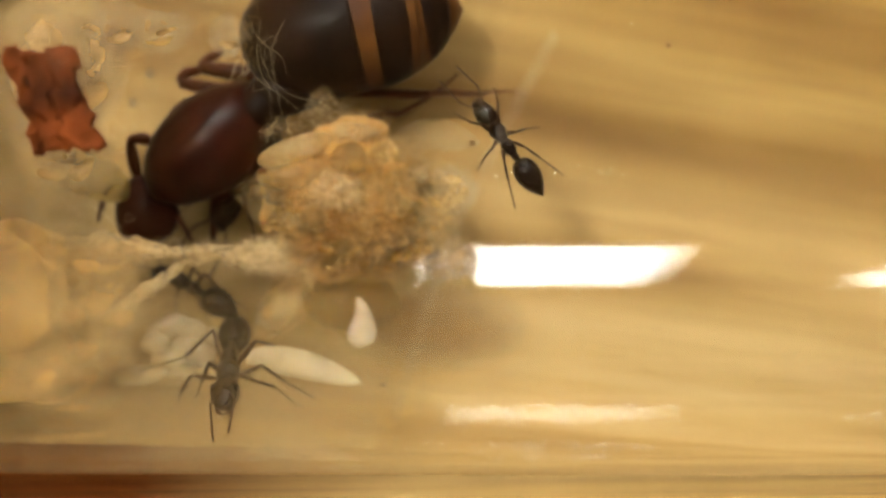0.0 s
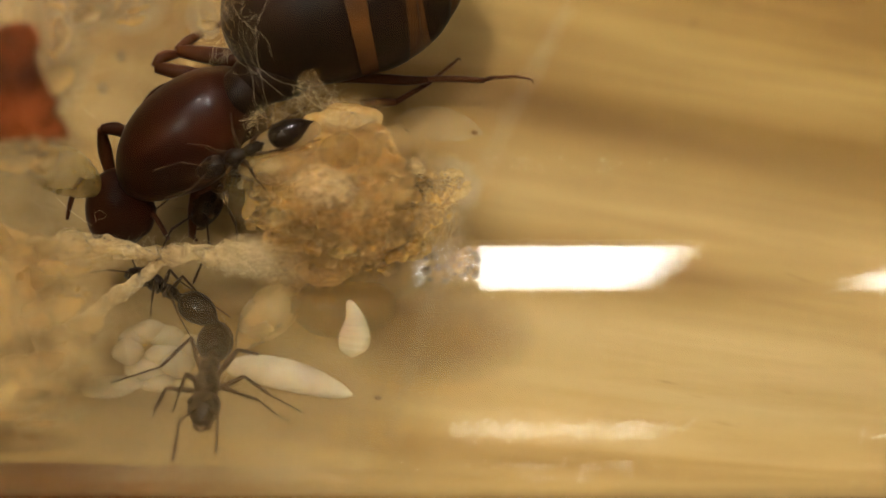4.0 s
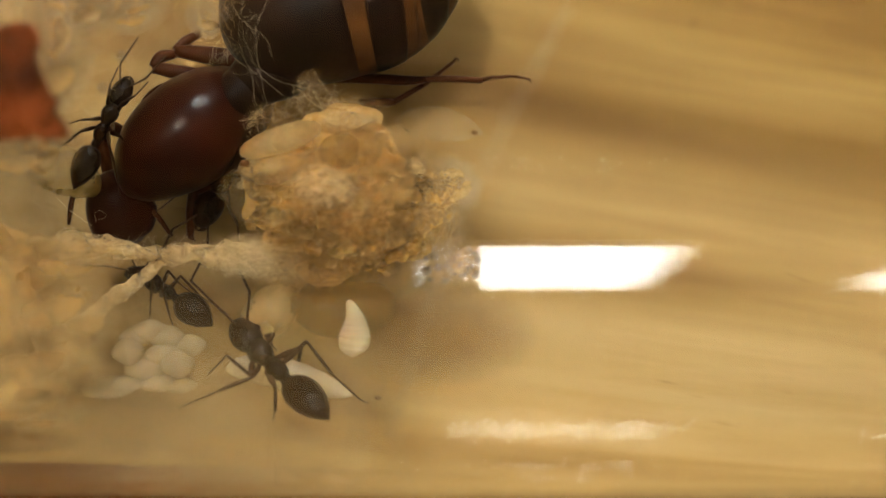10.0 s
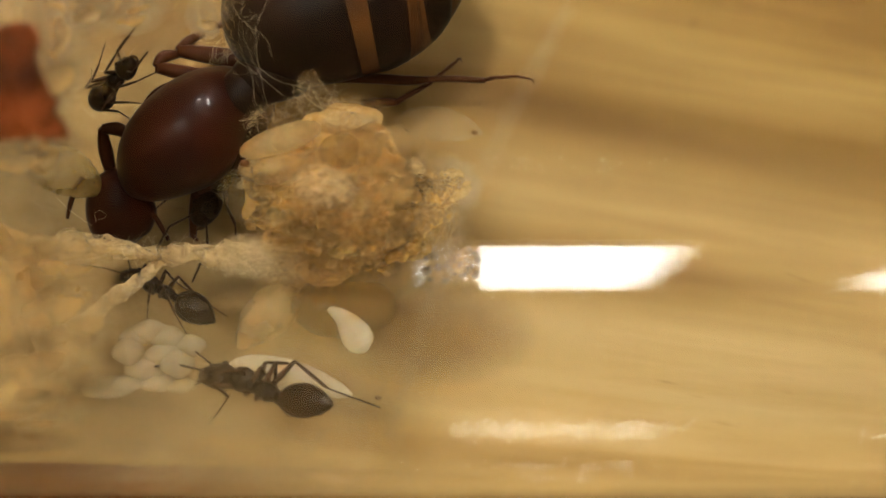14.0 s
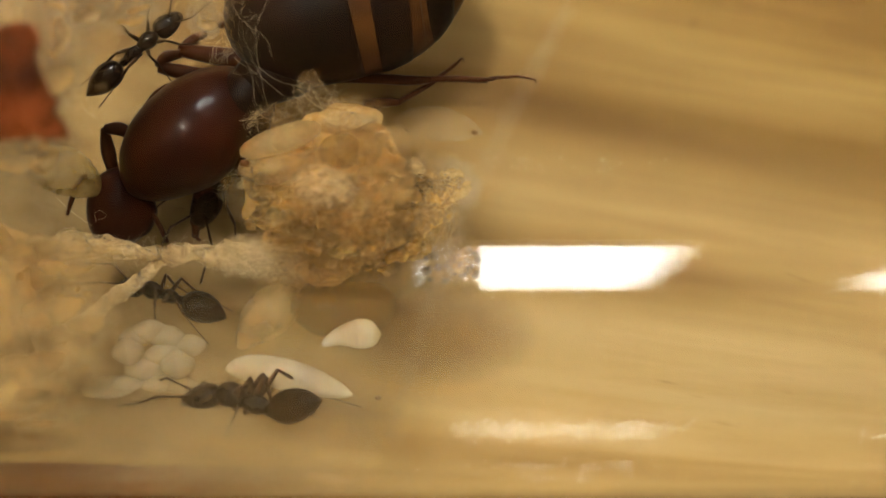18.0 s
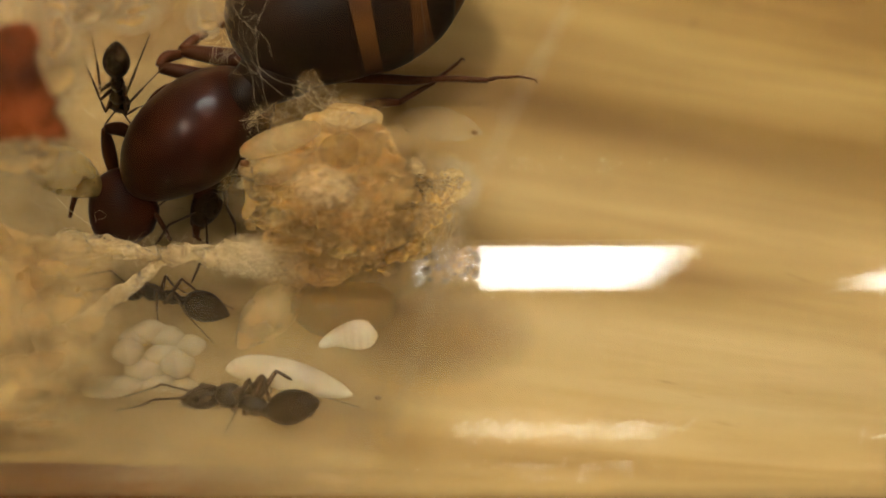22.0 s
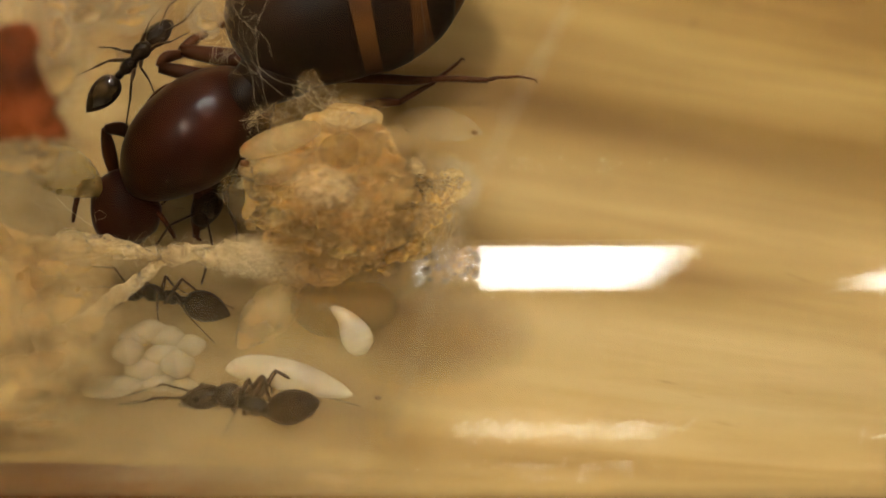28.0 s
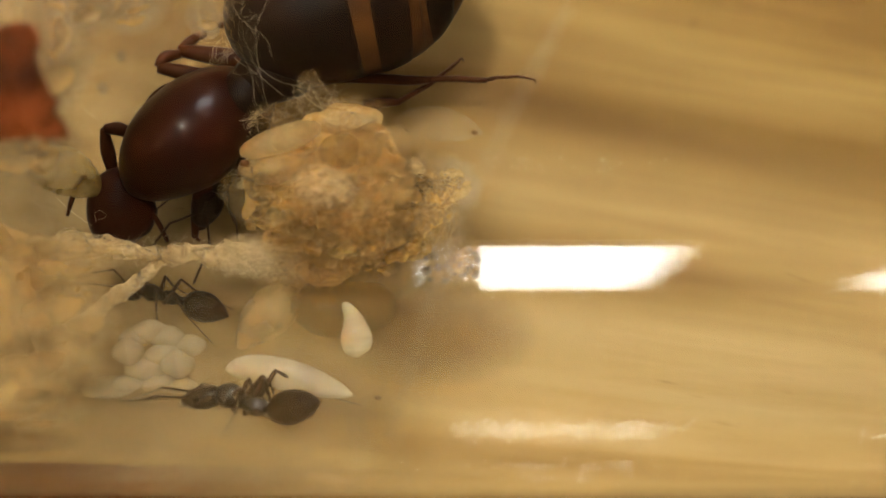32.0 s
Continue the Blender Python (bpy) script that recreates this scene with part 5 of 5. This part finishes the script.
def motions():
    qx, qy, qz = QUEEN_AT
    walk(queen, [(0, at(qx, qy, qz)), (6, at(qx, qy, qz)), (9, at(qx - 0.08, qy, qz)), (13, at(qx, qy, qz)), (17, at(qx + 0.1, qy, qz)), (23, at(qx + 0.14, qy, qz)),
                 (28, at(qx + 0.14, qy, qz)), (32, at(qx + 0.1, qy, qz))])
    hx, hy, hz = [v / MM for v in queen_head.location]
    walk(queen_head, [(0, at(hx, hy, hz)), (3, at(hx, hy, hz)), (6, at(hx, hy, hz, 4)), (9, at(hx, hy, hz, 12)), (10.5, at(hx, hy, hz, 2)), (13, at(hx, hy, hz)),
                      (19, at(hx, hy, hz, -4)), (23, at(hx, hy, hz, 0)), (28, at(hx, hy, hz, 3)), (32, at(hx, hy, hz, -3))])
    rows_a = [(0, -8.06, -4.72, 7.20, 268, 60), (7.3, -8.06, -4.72, 7.20, 268, 60), (7.55, -8.25, -4.30, 6.90, 230, 56), (7.8, -8.50, -3.75, 6.50, 192, 50), (8.0, -7.70, -3.65, 6.40, 176, 48), (8.2, -6.10, -3.95, 6.40, 137, 48),
              (8.5, -6.06, -4.15, 6.50, 135, 48), (10.2, -6.06, -4.22, 6.50, 138, 48), (10.8, -6.04, -4.62, 6.70, 154, 50), (11.2, -6.31, -4.70, 6.80, 158, 52), (12, -6.42, -5.02, 7.10, 156, 55), (14.5, -6.48, -5.10, 7.10, 156, 55),
              (16.5, -6.40, -5.00, 7.10, 162, 55), (17.5, -6.86, -5.60, 7.20, 161, 56), (25, -6.92, -5.66, 7.20, 161, 56), (32, -6.90, -5.66, 7.20, 161, 56)]
    walk(GLASS_ANT[0], [(t, on_wall(x, y, z, h, lean)) for t, x, y, z, h, lean in rows_a])
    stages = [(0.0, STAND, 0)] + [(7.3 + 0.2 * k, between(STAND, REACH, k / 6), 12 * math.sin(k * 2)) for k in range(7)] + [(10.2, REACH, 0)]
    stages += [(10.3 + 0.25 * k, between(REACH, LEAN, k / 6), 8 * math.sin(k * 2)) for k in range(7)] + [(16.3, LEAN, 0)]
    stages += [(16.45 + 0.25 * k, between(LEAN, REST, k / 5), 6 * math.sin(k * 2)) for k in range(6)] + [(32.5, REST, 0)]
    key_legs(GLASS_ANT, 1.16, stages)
    x, y, z = [v / MM for v in GLASS_ANT[2].location]
    walk(GLASS_ANT[2], [(0, at(x, y, z)), (7.5, at(x, y, z)), (8.6, at(x, y, z, 0, -10)), (10.2, at(x, y, z, 0, -10)), (12, at(x, y, z, 0, -30)), (16.5, at(x, y, z, 0, -30)), (17.5, at(x, y, z, 0, -42)), (32, at(x, y, z, 0, -42))])
    rows_b = [(0, -9.97, -1.59, 4.20, 152), (6, -9.97, -1.59, 4.20, 151), (9, -9.97, -1.55, 4.20, 153), (10.5, -10.09, -1.60, 4.20, 146), (13, -10.13, -1.60, 4.20, 150), (16.5, -10.05, -1.75, 4.20, 160),
              (20, -10.03, -1.85, 4.20, 165), (25, -10.00, -1.88, 4.20, 167), (32, -10.03, -1.88, 4.20, 166)]
    walk(STRAND_ANT[0], [(t, on_wall(x, y, z, h, 46)) for t, x, y, z, h in rows_b])
    walk(ROAMER[0], [(0, at(2.23, 4.10, 8.40, 125)), (0.6, at(1.50, 3.74, 8.60, 140)), (1.0, at(0.59, 3.66, 8.80, 152)), (1.2, at(0.31, 3.61, 9.00, 159)), (1.5, at(-0.17, 4.11, 9.00, 152)), (1.8, at(-0.78, 4.34, 9.00, 149)), (2.0, at(-1.34, 4.30, 9.00, 149)),
                 (2.3, at(-2.75, 4.86, 9.20, 160)), (2.6, at(-4.52, 4.62, 8.80, 180)), (3.0, at(-5.65, 4.12, 8.00, 193)), (3.5, at(-6.10, 3.79, 7.60, 202)),
                 (4.5, at(-7.83, 2.54, 7.80, 205)), (5.5, at(-9.43, 1.40, 6.20, 192)), (6.5, at(-9.57, 1.33, 6.00, 190)), (8.0, at(-9.34, 1.21, 6.00, 184)), (8.6, at(-9.73, 1.36, 6.40, 178)), (9.0, at(-10.69, 1.43, 6.60, 170)),
                 (9.3, at(-11.89, 2.28, 6.40, 140)), (9.6, at(-11.91, 3.28, 6.00, 95)), (10, at(-11.80, 4.43, 5.60, 64)), (10.5, at(-11.49, 5.49, 5.20, 70)), (11, at(-11.63, 5.83, 4.80, 80)),
                 (11.5, at(-11.37, 6.25, 4.60, 45)), (12, at(-11.65, 5.75, 4.60, 66, 40)), (12.5, at(-11.75, 5.40, 4.60, 40, 55)), (13, at(-11.00, 6.26, 4.80, 14, 40)), (13.5, at(-11.20, 6.10, 4.80, 18, 48)),
                 (14, at(-11.58, 5.96, 4.80, 38, 60)), (14.5, at(-11.34, 5.78, 4.80, 8, 45)), (15.5, at(-11.20, 6.33, 4.80, 30)), (16.5, at(-10.84, 6.86, 5.00, 46)), (17, at(-10.60, 7.06, 5.00, 40)), (17.5, at(-10.32, 7.26, 5.00, 32)),
                 (18, at(-10.64, 7.18, 5.00, 42)), (18.5, at(-11.95, 5.55, 4.80, 58, 10)), (19, at(-12.20, 5.45, 4.80, 74, 30)), (19.3, at(-12.10, 5.46, 4.80, 130, 62)), (19.6, at(-11.98, 5.46, 4.80, 196, 45)), (20, at(-11.98, 5.46, 4.80, 238, -32)),
                 (21, at(-11.96, 5.46, 4.80, 240, -35)), (21.5, at(-11.74, 5.64, 4.80, 246, -45)), (22, at(-11.48, 5.76, 4.80, 262, -58)), (22.5, at(-11.20, 5.82, 5.00, 312, -45)), (23, at(-11.44, 5.82, 5.00, -85)),
                 (23.5, at(-11.70, 5.70, 5.00, -113)), (24, at(-11.80, 5.60, 5.00, -119)), (25, at(-11.84, 5.50, 5.00, -114)), (25.5, at(-11.80, 5.52, 5.00, -116)), (26.2, at(-11.48, 6.22, 5.00, -180)),
                 (26.8, at(-11.28, 6.42, 5.00, -250)), (27.5, at(-10.92, 6.78, 5.00, -312)), (28, at(-10.84, 6.78, 5.00, -312)), (28.5, at(-11.40, 6.38, 5.00, -296)), (29, at(-11.36, 6.42, 5.00, -296)),
                 (29.5, at(-10.96, 6.78, 5.00, -312)), (30, at(-10.60, 7.42, 5.00, -310)), (30.3, at(-10.36, 7.46, 5.00, -325)), (30.6, at(-10.26, 7.44, 5.20, -306)), (31, at(-10.34, 7.68, 5.20, -302)),
                 (31.3, at(-10.42, 8.40, 5.20, -296)), (31.6, at(-9.86, 9.60, 5.20, -296)), (32, at(-9.26, 12.79, 5.20, -296))])
    walk(TUCKED_ANT[0], [(0, at(-7.80, 2.88, 3.00, 243)), (5, at(-7.80, 2.88, 3.00, 243)), (6, at(-7.76, 2.84, 3.00, 245)), (16, at(-7.80, 2.88, 3.00, 242)), (32, at(-7.78, 2.88, 3.00, 243))])
    walk(wriggler, [(0, at(-3.14, -2.96, 5.60, 4)), (9, at(-3.14, -2.92, 5.60, 4)), (12, at(-3.18, -2.96, 5.60, 12)), (13, at(-3.30, -2.92, 5.60, 38)), (14.5, at(-3.30, -2.96, 5.60, 42)), (17, at(-3.22, -3.20, 5.60, 100)),
                    (20, at(-3.38, -3.32, 5.60, 104)), (25, at(-3.38, -3.28, 5.60, 96)), (26.5, at(-3.30, -3.08, 5.60, 60)), (28, at(-3.26, -2.96, 5.60, 34)), (30, at(-3.22, -2.96, 5.60, 26)), (32, at(-3.14, -2.96, 5.60, 14))])
    x, y, z = [v / MM for v in GLASS_ANT[1].location]
    walk(GLASS_ANT[1], [(0, at(x, y, z)), (8, at(x, y, z)), (8.6, at(x, y, z, -14, 10)), (10.5, at(x, y, z, -10, 8)), (12, at(x, y, z, 0, -8)), (16, at(x, y, z, 6, -12)), (17.5, at(x, y, z, 20, -18)), (32, at(x, y, z, 20, -18))])
    key_legs(STRAND_ANT, 0.8, stepping(stance(0.5, 1.35), ((9.0, 11.0),), reach=8))
    key_legs(ROAMER, 0.8, stepping(stance(0.58, 1.15), ((0.0, 5.5), (8.0, 14.5), (16.0, 24.0), (25.5, 32.0))))
    key_legs(TUCKED_ANT, 1.1, stepping(stance(0.8), ((5.0, 6.0),), reach=4))
    sway = random.Random(4)
    key_feelers(GLASS_ANT, 1.16, sway, 0.35, 0.7)
    key_feelers(STRAND_ANT, 0.8, sway)
    key_feelers(ROAMER, 0.8, sway)
    key_feelers(TUCKED_ANT, 1.1, sway, 0.6, 0.5)


motions()
